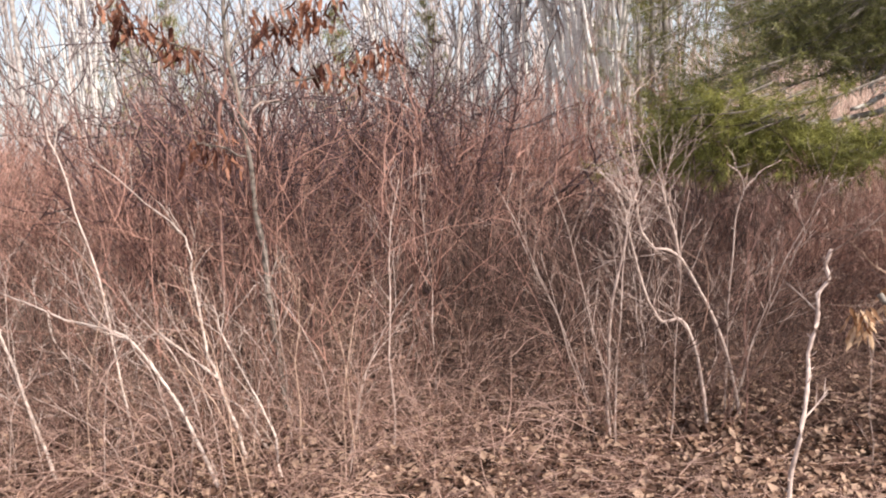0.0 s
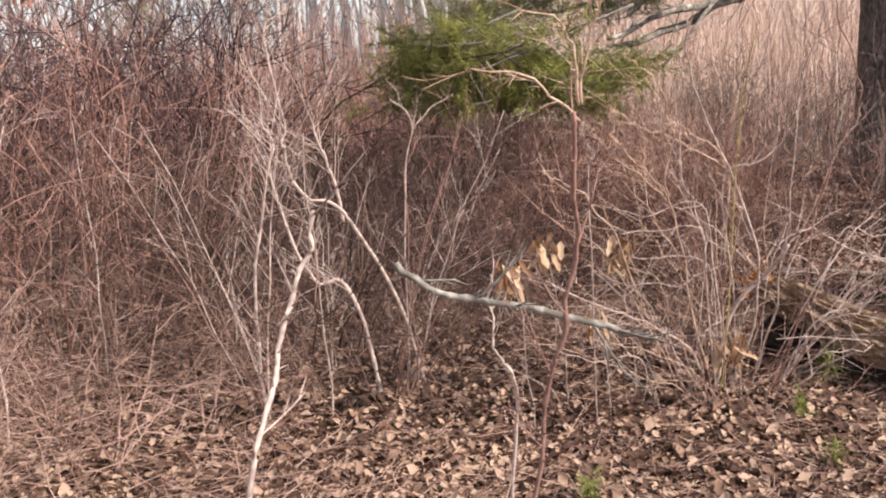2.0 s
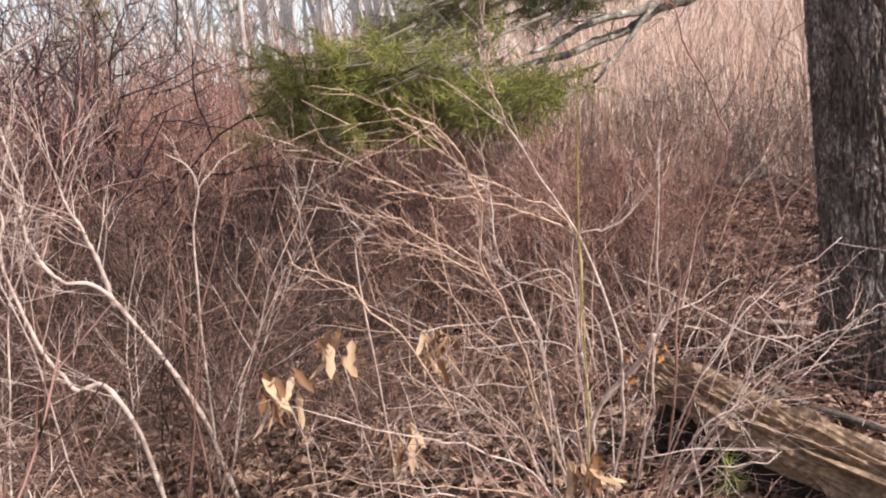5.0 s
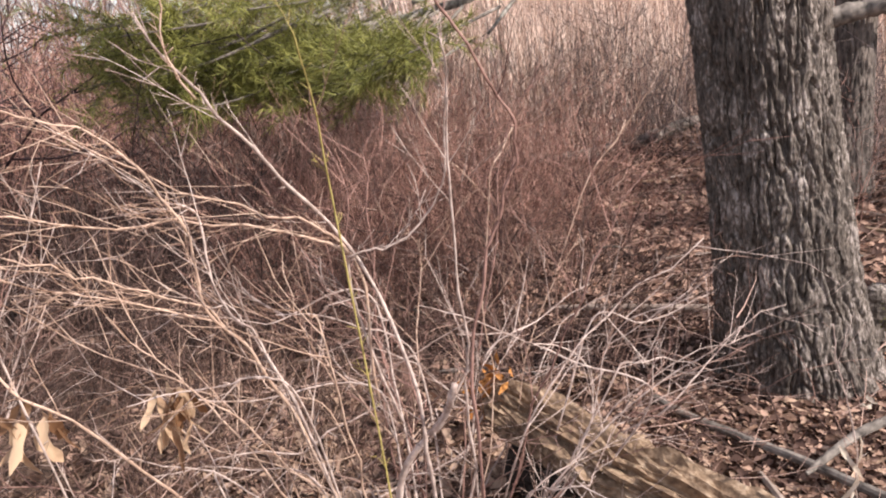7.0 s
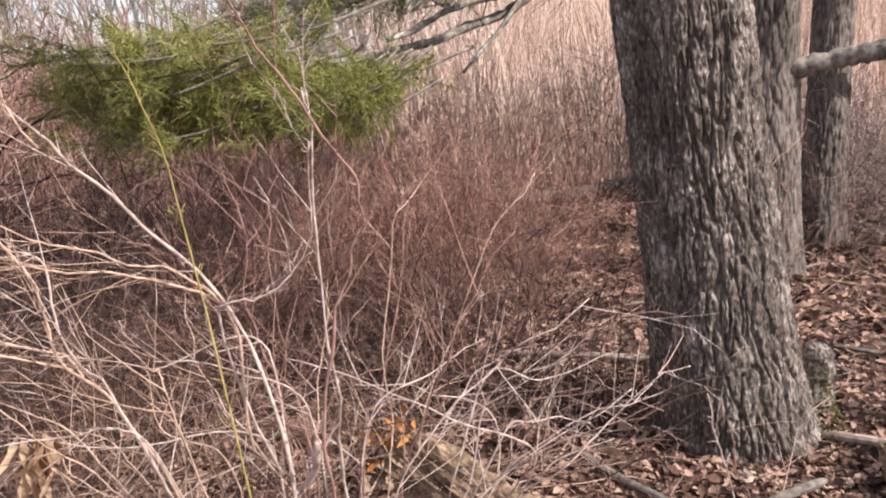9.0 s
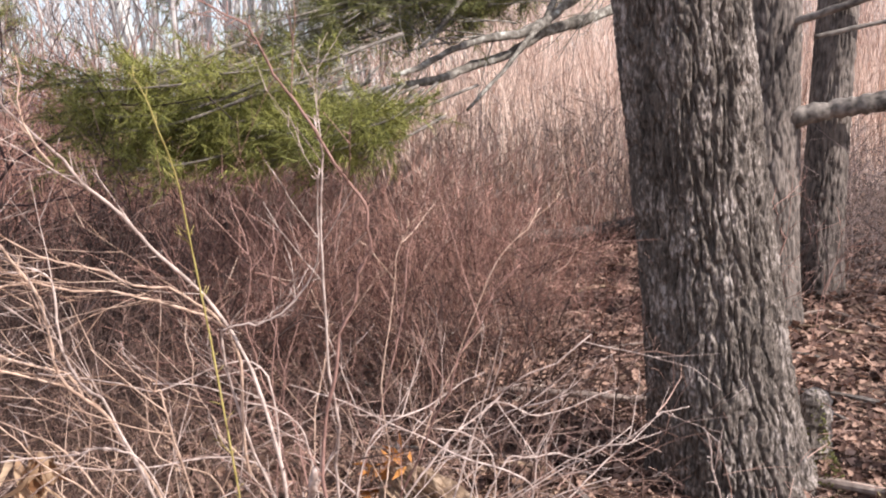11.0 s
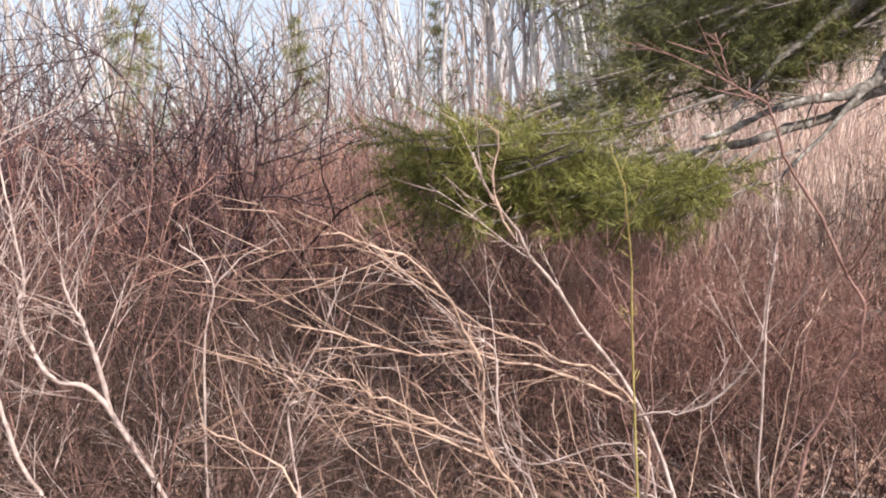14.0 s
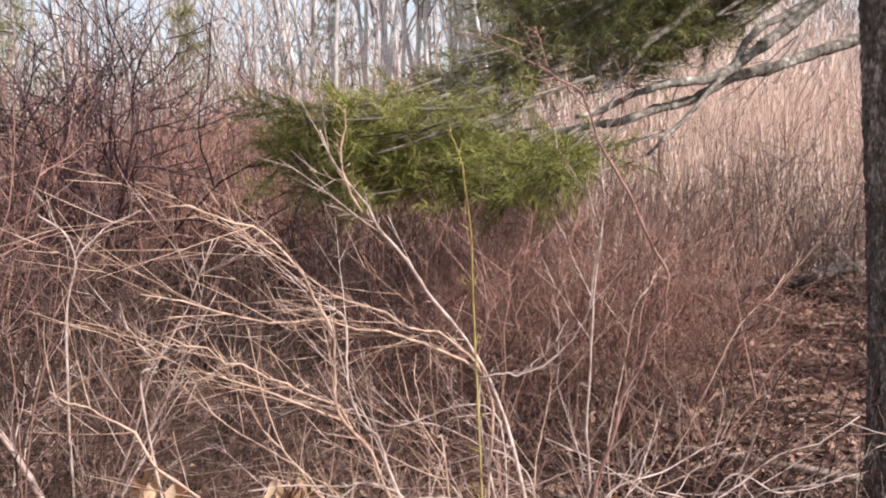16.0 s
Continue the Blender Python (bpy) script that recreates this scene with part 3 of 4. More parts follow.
def scatter(kinds, n, x0, x1, y0, y1, seed, lo=0.8, hi=1.15, gap=0.3, keep=None):
    rng = random.Random(seed)
    spots = []
    tries = 0
    while len(spots) < n and tries < n * 30:
        tries += 1
        x, y = rng.uniform(x0, x1), rng.uniform(y0, y1)
        if keep and not keep(x, y):
            continue
        if any((x - a) ** 2 + (y - c) ** 2 < gap * gap for a, c in spots):
            continue
        spots.append((x, y))
        src = rng.choice(kinds)
        m = pose(x, y, gz(x, y), rng.uniform(-6, 6), rng.uniform(-6, 6), rng.uniform(0, 360))
        s = rng.uniform(lo, hi)
        if src not in placed:
            placed.add(src)
            src.matrix_basis = m
            src.scale = (s, s, s)
        else:
            copy_thing(src, m).scale = (s, s, s)


scatter(REDS, 54, -7.0, 1.8, 4.7, 10.5, 1, 0.95, 1.25, 0.55, lambda x, y: x < 0.2 or y > 7.6)
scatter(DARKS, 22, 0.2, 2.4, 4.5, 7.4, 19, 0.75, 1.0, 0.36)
scatter(BROWNS, 26, -4.5, 1.2, 4.3, 6.5, 2, 0.7, 1.05, 0.45)
scatter(LOWS, 28, -3.2, 0.5, 3.2, 4.6, 3, 0.6, 1.15, 0.26)
scatter(PURPLES, 7, -3.6, 0.2, 8.8, 11.5, 4, 0.75, 1.0, 0.8)
scatter(PURPLES, 12, -2.2, 0.7, 6.5, 8.4, 16, 0.76, 0.95, 0.5)
scatter(REDS, 12, 2.2, 4.4, 4.8, 6.2, 5, 0.5, 0.7, 0.35)
scatter(REDS, 16, 2.3, 4.3, 4.7, 7.0, 18, 0.5, 0.72, 0.4)
scatter(BROWNS, 12, 1.2, 3.9, 3.9, 5.2, 6, 0.5, 0.8, 0.35)
scatter(DARKLOWS, 18, 0.8, 3.6, 3.4, 4.2, 7, 0.7, 1.1, 0.28)
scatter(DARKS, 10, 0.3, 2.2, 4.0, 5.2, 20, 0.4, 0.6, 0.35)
joined("thicket", "thicket of upright pinkish-tan stems on the bank", TANS, 54, 4.0, 18.0, 8.8, 14.5, 8, 0.8, 1.15, 0.75, TAN, lambda x, y: x > 1.7 + 0.3 * y)
rng = random.Random(55)
b = Build()
for k in range(15000):
    y = rng.uniform(8.0, 15.0)
    x = rng.uniform(1.6 + 0.3 * y, 18)
    p = Vector((x, y, gz(x, y)))
    t = p + Vector((rng.uniform(-0.25, 0.25), rng.uniform(-0.25, 0.25), rng.uniform(0.5, 1.5)))
    b.tube([p, p.lerp(t, 0.6) + rvec(rng, 0.04), t], 0.008, 0.003, 3, False)
tagged(part("dry_grass", b, TAN), "tall dry pinkish-tan grass on the rising bank", "grass", kind="stuff")
scatter(GREYS, 16, 4.2, 8.0, 7.4, 9.2, 9, 0.65, 0.95, 0.5)
scatter(REDS, 20, 0.6, 4.6, 6.4, 9.2, 17, 0.6, 0.85, 0.55)
joined("grey_brush", "grey leafless brush behind the trunks", GREYBACKS, 70, 5.8, 11.0, 3.6, 8.6, 10, 0.5, 0.85, 0.3, GREY, lambda x, y: 5.9 < math.hypot(x - 1.8, y - 1.2) < 9.0)
joined("far_brush", "distant leafless reddish shrubs behind the brush", FARS, 50, -12.0, 4.0, 10.0, 17.0, 14, 1.05, 1.3, 0.8, RED)
scatter(REDS, 14, 2.7, 5.2, 4.6, 7.2, 15, 0.35, 0.58, 0.4, lambda x, y: (x - 4.1) ** 2 + (y - 3.5) ** 2 > 0.6)


for src in DARKS + REDS + BROWNS + LOWS + GREYS + PURPLES + DARKLOWS:
    if src not in placed:
        for ch in list(src.children):
            bpy.data.objects.remove(ch)
        bpy.data.objects.remove(src)


# ---- the near shrubs, cane by cane ----
def cane(parent, ctrl, r0, r1, mat, seed, twigs=10, ln=0.22, spread=0.7, toward=(0, 0, 0.1), depth=1, label="", sides=6, name="cane", amp=0.0045, fine=0.0012):
    """One cane through its bends, with side twigs as a part of it."""
    rng = random.Random(seed)
    r0, r1 = r0 * 0.58, max(0.0012, r1 * 0.72)
    pts = curve(ctrl, 12)
    amp = min(amp, (pts[-1] - pts[0]).length * 0.012)
    bend = [rvec(rng, amp * 2.2) for _ in range(len(pts) // 4 + 2)]
    pts = [p + bend[i // 4].lerp(bend[i // 4 + 1], i % 4 / 4) + rvec(rng, amp * 0.22) for i, p in enumerate(pts)]
    b = Build()
    b.tube(pts, r0, r1, sides, knob=0.3)
    for k in range(int(len(pts) * 0.45)):
        i = rng.randrange(len(pts) // 5, len(pts) - 1)
        ax = (pts[i + 1] - pts[i]).normalized()
        side = (ax * 0.6 + ax.cross(rvec(rng)).normalized()).normalized()
        rr = r0 + (r1 - r0) * i / len(pts)
        tip = pts[i] + side * (rr + rng.uniform(0.006, 0.03))
        b.tube([pts[i], pts[i].lerp(tip, 0.6) + rvec(rng, 0.002), tip], max(0.001, rr * 0.4), 0.0007, 3)
    ob = part(name, b, mat, parent, label)
    if twigs:
        t = Build()
        for k in range(twigs):
            s = 0.15 + 0.85 * (k + rng.random()) / twigs
            i = min(int(s * (len(pts) - 1)), len(pts) - 2)
            ax = (pts[i + 1] - pts[i]).normalized()
            side = ax.cross(rvec(rng)).normalized()
            d = ax * math.cos(spread) + side * math.sin(spread) + Vector(toward)
            grow(t, rng, pts[i], d, ln * rng.uniform(0.5, 1.3), max(fine, r1 * 0.6), depth, 3, 0.45, 0.07, 0.015, 3, 0.6, 5)
        tagged(part("twig_spray", t, mat, ob), kind="stuff")
    return ob


hazel = thing("shrub", "large many-stemmed leafless shrub with orange-tan fanning twigs", "shrub")
LEFT = (-0.55, -0.1, 0.1)
cane(hazel, [(2.5, 3.1, 0), (2.52, 2.95, 0.5), (2.45, 3.05, 0.93), (2.27, 2.99, 1.24), (2.18, 2.92, 1.36), (2.1, 2.8, 1.51)], 0.009, 0.003, PALE, 1, 12, 0.2, 0.6, LEFT)
cane(hazel, [(2.17, 2.87, 1.36), (2.14, 2.86, 1.44), (2.15, 2.85, 1.55)], 0.004, 0.002, ORANGE, 2, 3, 0.06)
cane(hazel, [(2.42, 3.08, 0), (2.28, 3.05, 0.5), (2.18, 3.0, 0.82), (2.11, 2.95, 0.95), (2.1, 2.9, 1.14), (2.03, 2.85, 1.29), (1.94, 2.8, 1.35), (1.85, 2.75, 1.4)], 0.0075, 0.002, ORANGE, 3, 13, 0.26, 0.65, LEFT, fine=0.001)
cane(hazel, [(2.45, 3.08, 0.6), (2.43, 3.05, 0.98), (2.26, 3.0, 1.1), (2.11, 2.95, 1.19), (1.92, 2.9, 1.34)], 0.006, 0.002, ORANGE, 4, 12, 0.24, 0.65, LEFT, fine=0.001)
cane(hazel, [(2.44, 3.06, 0.95), (2.27, 3.05, 1.06), (2.1, 2.95, 1.13), (1.94, 2.85, 1.18), (1.8, 2.75, 1.24)], 0.006, 0.0018, ORANGE, 5, 13, 0.22, 0.6, LEFT, fine=0.001)
cane(hazel, [(2.16, 3.0, 0.85), (2.11, 3.0, 0.93), (2.01, 2.93, 1.01), (1.91, 2.87, 1.09), (1.82, 2.8, 1.15)], 0.006, 0.0018, ORANGE, 6, 11, 0.2, 0.6, LEFT, fine=0.001)
cane(hazel, [(2.13, 3.0, 0.9), (1.99, 2.92, 1.01), (1.84, 2.85, 1.07)], 0.005, 0.0018, ORANGE, 7, 8, 0.2, 0.6, LEFT, fine=0.001)
cane(hazel, [(2.42, 3.05, 0), (2.42, 3.0, 0.5), (2.4, 2.95, 0.97), (2.38, 2.88, 1.29), (2.35, 2.8, 1.45)], 0.0048, 0.002, OLIVE, 8, 4, 0.08, 0.5, label="straight olive-green young shoot", amp=0.001)
cane(hazel, [(2.62, 3.0, 0), (2.58, 2.8, 0.5), (2.59, 2.75, 0.83), (2.66, 2.73, 1.08), (2.69, 2.71, 1.18), (2.67, 2.68, 1.29), (2.58, 2.66, 1.45), (2.51, 2.64, 1.56), (2.44, 2.62, 1.61)], 0.007, 0.002, REDCANE, 9, 8, 0.14, 0.7)
cane(hazel, [(2.46, 2.62, 1.6), (2.45, 2.62, 1.63), (2.44, 2.62, 1.66)], 0.002, 0.0012, REDCANE, 10, 0)
cane(hazel, [(2.6, 3.1, 0), (2.63, 3.0, 0.4), (2.64, 2.95, 0.74), (2.64, 2.93, 1.12), (2.65, 2.92, 1.32), (2.65, 2.9, 1.41)], 0.007, 0.002, PALE, 11, 9, 0.16)
cane(hazel, [(2.5, 3.1, 0.5), (2.42, 3.05, 0.93), (2.51, 3.0, 0.98), (2.63, 2.95, 1.08), (2.64, 2.9, 1.31)], 0.006, 0.002, PALE, 12, 9, 0.18)
cane(hazel, [(2.36, 3.0, 0), (2.3, 2.95, 0.45), (2.21, 2.9, 0.84), (2.14, 2.9, 0.96), (2.13, 2.9, 1.13), (2.07, 2.9, 1.2)], 0.007, 0.002, PALE, 13, 14, 0.22, 0.6, LEFT)
cane(hazel, [(2.42, 3.1, 0), (2.45, 3.05, 0.35), (2.55, 2.96, 0.56), (2.58, 2.86, 0.69)], 0.014, 0.012, PALE, 14, 2, 0.15, label="broken pale stub")
rng = random.Random(300)
for k in range(30):
    a = rng.uniform(0, 6.283)
    base = Vector((2.52 + 0.2 * math.cos(a), 3.14 + 0.16 * math.sin(a), 0))
    out = Vector((math.cos(a) * 0.75 + rng.uniform(-0.4, 0.2), math.sin(a) * 0.25, 0))
    h = rng.uniform(0.45, 1.25)
    c = [base + out * s + Vector((0, 0, h * (1.6 * s - 0.6 * s * s))) + rvec(rng, 0.05) * min(1, s * 4) for s in (0, 0.25, 0.5, 0.75, 1.0)]
    cane(hazel, c, rng.uniform(0.003, 0.007), 0.0015, rng.choice((PALE, REDCANE, ORANGE)), 310 + k, 7, 0.24, 0.8, (0, 0, 0), 1, fine=0.0016)

for k in range(20):
    p = Vector((rng.uniform(1.75, 3.3), rng.uniform(2.85, 3.35), rng.uniform(0.2, 0.75)))
    a = rng.choice((0, math.pi)) + rng.uniform(-0.6, 0.6)
    d = Vector((math.cos(a), 0.3 * math.sin(a), rng.uniform(-0.1, 0.7))) * rng.uniform(0.3, 0.6)
    foot = Vector((2.52 + (p.x - 2.52) * 0.6, 3.14, 0))
    cane(hazel, [foot, p, p + d * 0.5 + rvec(rng, 0.04), p + d], 0.0055, 0.0018, PALE, 360 + k, 5, 0.2, 0.95, (0, 0, 0.05), 1, fine=0.0018)

grey_shrub = thing("shrub", "pale grey-pink crooked leafless shrub", "shrub")
cane(grey_shrub, [(1.35, 3.7, 0), (1.24, 3.7, 0.48), (1.05, 3.71, 0.84), (0.9, 3.72, 0.94), (0.84, 3.72, 1.12), (0.86, 3.73, 1.21), (0.81, 3.74, 1.5), (0.86, 3.75, 1.68)], 0.016, 0.003, PALE, 20, 26, 0.3, 0.8, (0, 0, 0.1), 2, fine=0.002)
cane(grey_shrub, [(1.15, 3.6, 0), (1.04, 3.6, 0.53), (0.88, 3.62, 0.61), (0.78, 3.65, 0.99), (0.8, 3.68, 1.17), (0.71, 3.7, 1.29)], 0.017, 0.003, PALE, 21, 26, 0.3, 0.8, (0, 0, 0.1), 2, fine=0.002)
cane(grey_shrub, [(1.05, 3.75, 0.8), (1.02, 3.73, 1.03), (0.97, 3.72, 1.16), (1.0, 3.7, 1.33)], 0.015, 0.003, PALE, 22, 18, 0.25, 0.8, (0, 0, 0.1), 2, fine=0.002)
cane(grey_shrub, [(0.65, 3.6, 0), (0.66, 3.6, 0.53), (0.74, 3.6, 0.94), (0.79, 3.6, 1.2)], 0.016, 0.003, PALE, 23, 18, 0.25, 0.8, (0, 0, 0.1), 2, fine=0.002)
cane(grey_shrub, [(1.27, 3.5, 0), (1.28, 3.5, 0.78), (1.29, 3.5, 1.07)], 0.005, 0.002, REDCANE, 24, 6, 0.15)
cane(grey_shrub, [(1.3, 3.75, 0), (1.34, 3.75, 0.87), (1.38, 3.75, 1.17), (1.3, 3.75, 1.29)], 0.008, 0.003, PALE, 25, 4, 0.12)
cane(grey_shrub, [(1.38, 3.75, 1.15), (1.47, 3.75, 1.23), (1.57, 3.75, 1.29)], 0.004, 0.002, PALE, 26, 2, 0.1)
cane(grey_shrub, [(1.85, 3.0, 0), (1.77, 2.85, 0.96), (1.78, 2.85, 1.09), (1.73, 2.85, 1.21)], 0.005, 0.002, PALE, 27, 4, 0.12)
cane(grey_shrub, [(2.0, 2.95, 0.55), (1.84, 2.85, 0.84), (1.69, 2.85, 1.0), (1.61, 2.85, 1.05)], 0.006, 0.002, ORANGE, 28, 8, 0.14)
rng = random.Random(400)
for k in range(18):
    a = rng.uniform(0, 6.283)
    base = Vector((0.95 + 0.35 * math.cos(a), 3.75 + 0.25 * math.sin(a), 0))
    out = Vector((math.cos(a) * 0.4, math.sin(a) * 0.25, 0))
    h = rng.uniform(0.6, 1.3)
    cane(grey_shrub, [base, base + out * 0.5 + Vector((0, 0, h * 0.5)), base + out * 1.2 + Vector((0, 0, h))], rng.uniform(0.004, 0.008), 0.002, rng.choice((PALE, REDCANE, BROWN)), 410 + k, 9, 0.28, 0.8, (0, 0, 0.1), 2, fine=0.0018)

arch = thing("shrub", "arching pale tan canes of a leafless shrub", "shrub")
cane(arch, [(-1.11, 3.43, 0.0), (-1.28, 3.55, 0.38), (-1.49, 3.67, 0.65), (-1.7, 3.79, 0.71), (-2.02, 3.91, 0.82), (-2.23, 4.03, 0.9)], 0.017, 0.003, WHITEBARK, 40, 12, 0.24, 0.7, (0, 0, 0.1), 2, fine=0.0018)
cane(arch, [(-1.06, 3.83, 0.0), (-1.18, 3.95, 0.35), (-1.25, 4.07, 0.53), (-1.3, 4.19, 0.78), (-1.34, 4.31, 0.98), (-1.45, 4.43, 1.11), (-1.84, 4.55, 1.44)], 0.017, 0.003, WHITEBARK, 41, 12, 0.24, 0.7, (0, 0, 0.1), 2, fine=0.0018)
cane(arch, [(-0.86, 3.49, 0.0), (-0.92, 3.61, 0.29), (-1.1, 3.73, 0.61), (-1.15, 3.85, 0.75)], 0.012, 0.003, WHITEBARK, 42, 12, 0.24, 0.7, (0, 0, 0.1), 2, fine=0.0018)
cane(arch, [(-1.84, 3.63, 0.0), (-2.0, 3.75, 0.45), (-2.11, 3.87, 0.69), (-2.19, 3.99, 0.91)], 0.016, 0.004, WHITEBARK, 43, 12, 0.24, 0.7, (0, 0, 0.1), 2, fine=0.0018)
cane(arch, [(-2.06, 4.66, 0.0), (-2.14, 4.78, 0.26), (-2.27, 4.9, 0.42), (-2.33, 5.02, 0.66)], 0.012, 0.003, WHITEBARK, 44, 12, 0.24, 0.7, (0, 0, 0.1), 2, fine=0.0018)
cane(arch, [(-0.95, 3.9, 0.0), (-1.1, 4.0, 0.2), (-1.3, 4.1, 0.24), (-1.47, 4.2, 0.12)], 0.013, 0.003, WHITEBARK, 45, 12, 0.24, 0.7, (0, 0, 0.1), 2, fine=0.0018)
cane(arch, [(-1.18, 3.95, 0.36), (-1.4, 3.98, 0.57), (-1.5, 4.0, 0.58), (-1.62, 4.02, 0.5)], 0.012, 0.003, WHITEBARK, 46, 12, 0.24, 0.7, (0, 0, 0.1), 2, fine=0.0018)
cane(arch, [(-1.55, 3.82, 0.0), (-1.64, 3.94, 0.61), (-1.75, 4.06, 1.05), (-1.88, 4.18, 1.47), (-1.97, 4.3, 1.64)], 0.013, 0.003, WHITEBARK, 47, 12, 0.24, 0.7, (0, 0, 0.1), 2, fine=0.0018)
cane(arch, [(-1.49, 3.67, 0.65), (-1.65, 3.72, 0.76), (-1.72, 3.78, 1.02)], 0.009, 0.003, PALE, 48, 12, 0.24, 0.7, (0, 0, 0.1), 2, fine=0.0018)
cane(arch, [(-0.35, 3.74, 0.0), (-0.34, 3.86, 0.63), (-0.31, 3.98, 0.97), (-0.25, 4.1, 1.27)], 0.009, 0.003, PALE, 49, 12, 0.24, 0.7, (0, 0, 0.1), 2, fine=0.0018)
cane(arch, [(-0.08, 4.51, 0.0), (-0.06, 4.63, 0.57), (-0.09, 4.75, 1.29)], 0.009, 0.003, PALE, 78, 12, 0.24, 0.7, (0, 0, 0.1), 2, fine=0.0018)
cane(arch, [(0.65, 3.51, 0.0), (0.72, 3.63, 0.61), (0.83, 3.75, 1.2)], 0.008, 0.003, PALE, 81, 12, 0.24, 0.7, (0, 0, 0.1), 2, fine=0.0018)
rng = random.Random(500)
for k in range(28):
    base = Vector((rng.uniform(-2.2, -0.5), rng.uniform(3.0, 3.9), 0))
    out = Vector((rng.uniform(-0.5, 0.3), rng.uniform(-0.1, 0.2), 0))
    h = rng.uniform(0.5, 1.1)
    cane(arch, [base, base + out * 0.4 + Vector((0, 0, h * 0.6)), base + out * 1.2 + Vector((0, 0, h))], rng.uniform(0.004, 0.007), 0.002, rng.choice((PALE, PALE, ORANGE)), 510 + k, 9, 0.2)

sapling = thing("sapling", "slender bare sapling with red-brown bark", "sapling")
cane(sapling, [(1.12, 1.99, -0.02), (1.155, 1.945, 0.3), (1.185, 1.89, 0.7), (1.21, 1.83, 0.9), (1.215, 1.785, 1.1), (1.18, 1.68, 1.34)], 0.0105, 0.006, REDCANE, 60, 8, 0.2, 0.9)
cane(sapling, [(1.18, 1.68, 1.34), (1.16, 1.65, 1.42), (1.13, 1.63, 1.47), (1.06, 1.62, 1.5)], 0.005, 0.0015, ORANGE, 61, 4, 0.1)
cane(sapling, [(1.18, 1.68, 1.34), (1.19, 1.66, 1.44), (1.20, 1.63, 1.51)], 0.0045, 0.0015, ORANGE, 62, 3, 0.08)
cane(sapling, [(1.19, 1.7, 1.31), (1.09, 1.65, 1.39), (0.97, 1.62, 1.41)], 0.0045, 0.0012, ORANGE, 63, 4, 0.1)

dead = thing("dead_branch", "grey dead branch caught against a sapling stem", "branch")
cane(dead, [(0.93, 2.1, 1.005), (0.99, 2.06, 0.955), (1.08, 2.01, 0.925), (1.2, 1.925, 0.905), (1.32, 1.865, 0.87), (1.41, 1.82, 0.845)], 0.0145, 0.011, LICHEN, 70, 5, 0.14, 0.9, name="stem", amp=0.0022)
crook = thing("sapling", "crooked pale thin stem rising from leaf litter", "sapling")
cane(crook, [(1.18, 2.19, 0), (1.17, 2.03, 0.67), (1.15, 2.06, 0.76), (1.15, 2.10, 0.85), (1.16, 2.12, 0.95)], 0.009, 0.002, PALE, 72, 4, 0.15)
white = thing("sapling", "thin whitish broken sapling stem", "sapling")
cane(white, [(0.475, 1.75, -0.02), (0.535, 1.86, 0.4), (0.585, 1.895, 0.7), (0.665, 1.975, 0.9), (0.73, 2.04, 1.04), (0.76, 2.06, 1.14)], 0.011, 0.007, PALE, 73, 4, 0.18)


# ---- leaf-bearing saplings ----
def hanging_leaves(b, rng, p, n, ln):
    for _ in range(n):
        q = p + rvec(rng, ln * 0.45)
        b.leaf(q, Vector((rng.uniform(-0.6, 0.6), rng.uniform(-0.6, 0.6), -1)), rvec(rng), ln * rng.uniform(0.55, 1.1), ln * rng.uniform(0.22, 0.4), 2, rng.uniform(-0.7, 0.8))


oak = thing("oak_sapling", "young oak sapling holding dry red-brown leaves", "sapling")
stem = cane(oak, [(-0.91, 4.36, -0.03), (-0.97, 4.37, 0.93), (-1.00, 4.38, 1.38), (-1.02, 4.39, 1.73), (-1.07, 4.42, 1.97), (-1.07, 4.43, 2.39)], 0.026, 0.016, LIMB, 80, 5, 0.25, name="stem")
cane(oak, [(-1.2, 4.5, -0.03), (-1.2, 4.5, 0.9), (-1.17, 4.46, 1.4), (-1.12, 4.43, 1.7), (-1.06, 4.42, 1.9)], 0.016, 0.014, REDCANE, 79, 5, 0.2, name="stem")
cane(oak, [(-1.0, 4.38, 1.55), (-0.94, 4.37, 1.67), (-0.83, 4.37, 1.7)], 0.012, 0.006, PALE, 78, 2, 0.1, name="branch")
rng = random.Random(81)
for k, (ctrl, n) in enumerate((([(-1.07, 4.44, 1.91), (-1.27, 4.42, 1.99), (-1.47, 4.38, 2.07), (-1.60, 4.33, 2.16)], 110), ([(-1.02, 4.40, 1.77), (-0.70, 4.67, 1.82), (-0.44, 4.87, 1.89), (-0.19, 5.09, 1.99)], 90), ([(-1.07, 4.44, 1.95), (-0.93, 4.49, 2.05), (-0.72, 4.52, 2.13), (-0.49, 4.54, 2.19)], 130), ([(-1.00, 4.39, 1.6), (-0.93, 4.42, 1.69), (-0.80, 4.38, 1.69)], 0), ([(-1.01, 4.38, 1.41), (-1.13, 4.32, 1.47), (-1.23, 4.27, 1.5)], 40))):
    br = cane(oak, ctrl, 0.012, 0.004, LIMB, 82 + k, 4, 0.14, name="branch")
    if n:
        pts = curve(ctrl, 6)
        b = Build()
        for i in range(n):
            p = rng.choice(pts[len(pts) // 3:])
            hanging_leaves(b, rng, p + rvec(rng, 0.07), 1, 0.095)
        part("leaves", b, OAKLEAF, br, "dry red-brown oak leaves")

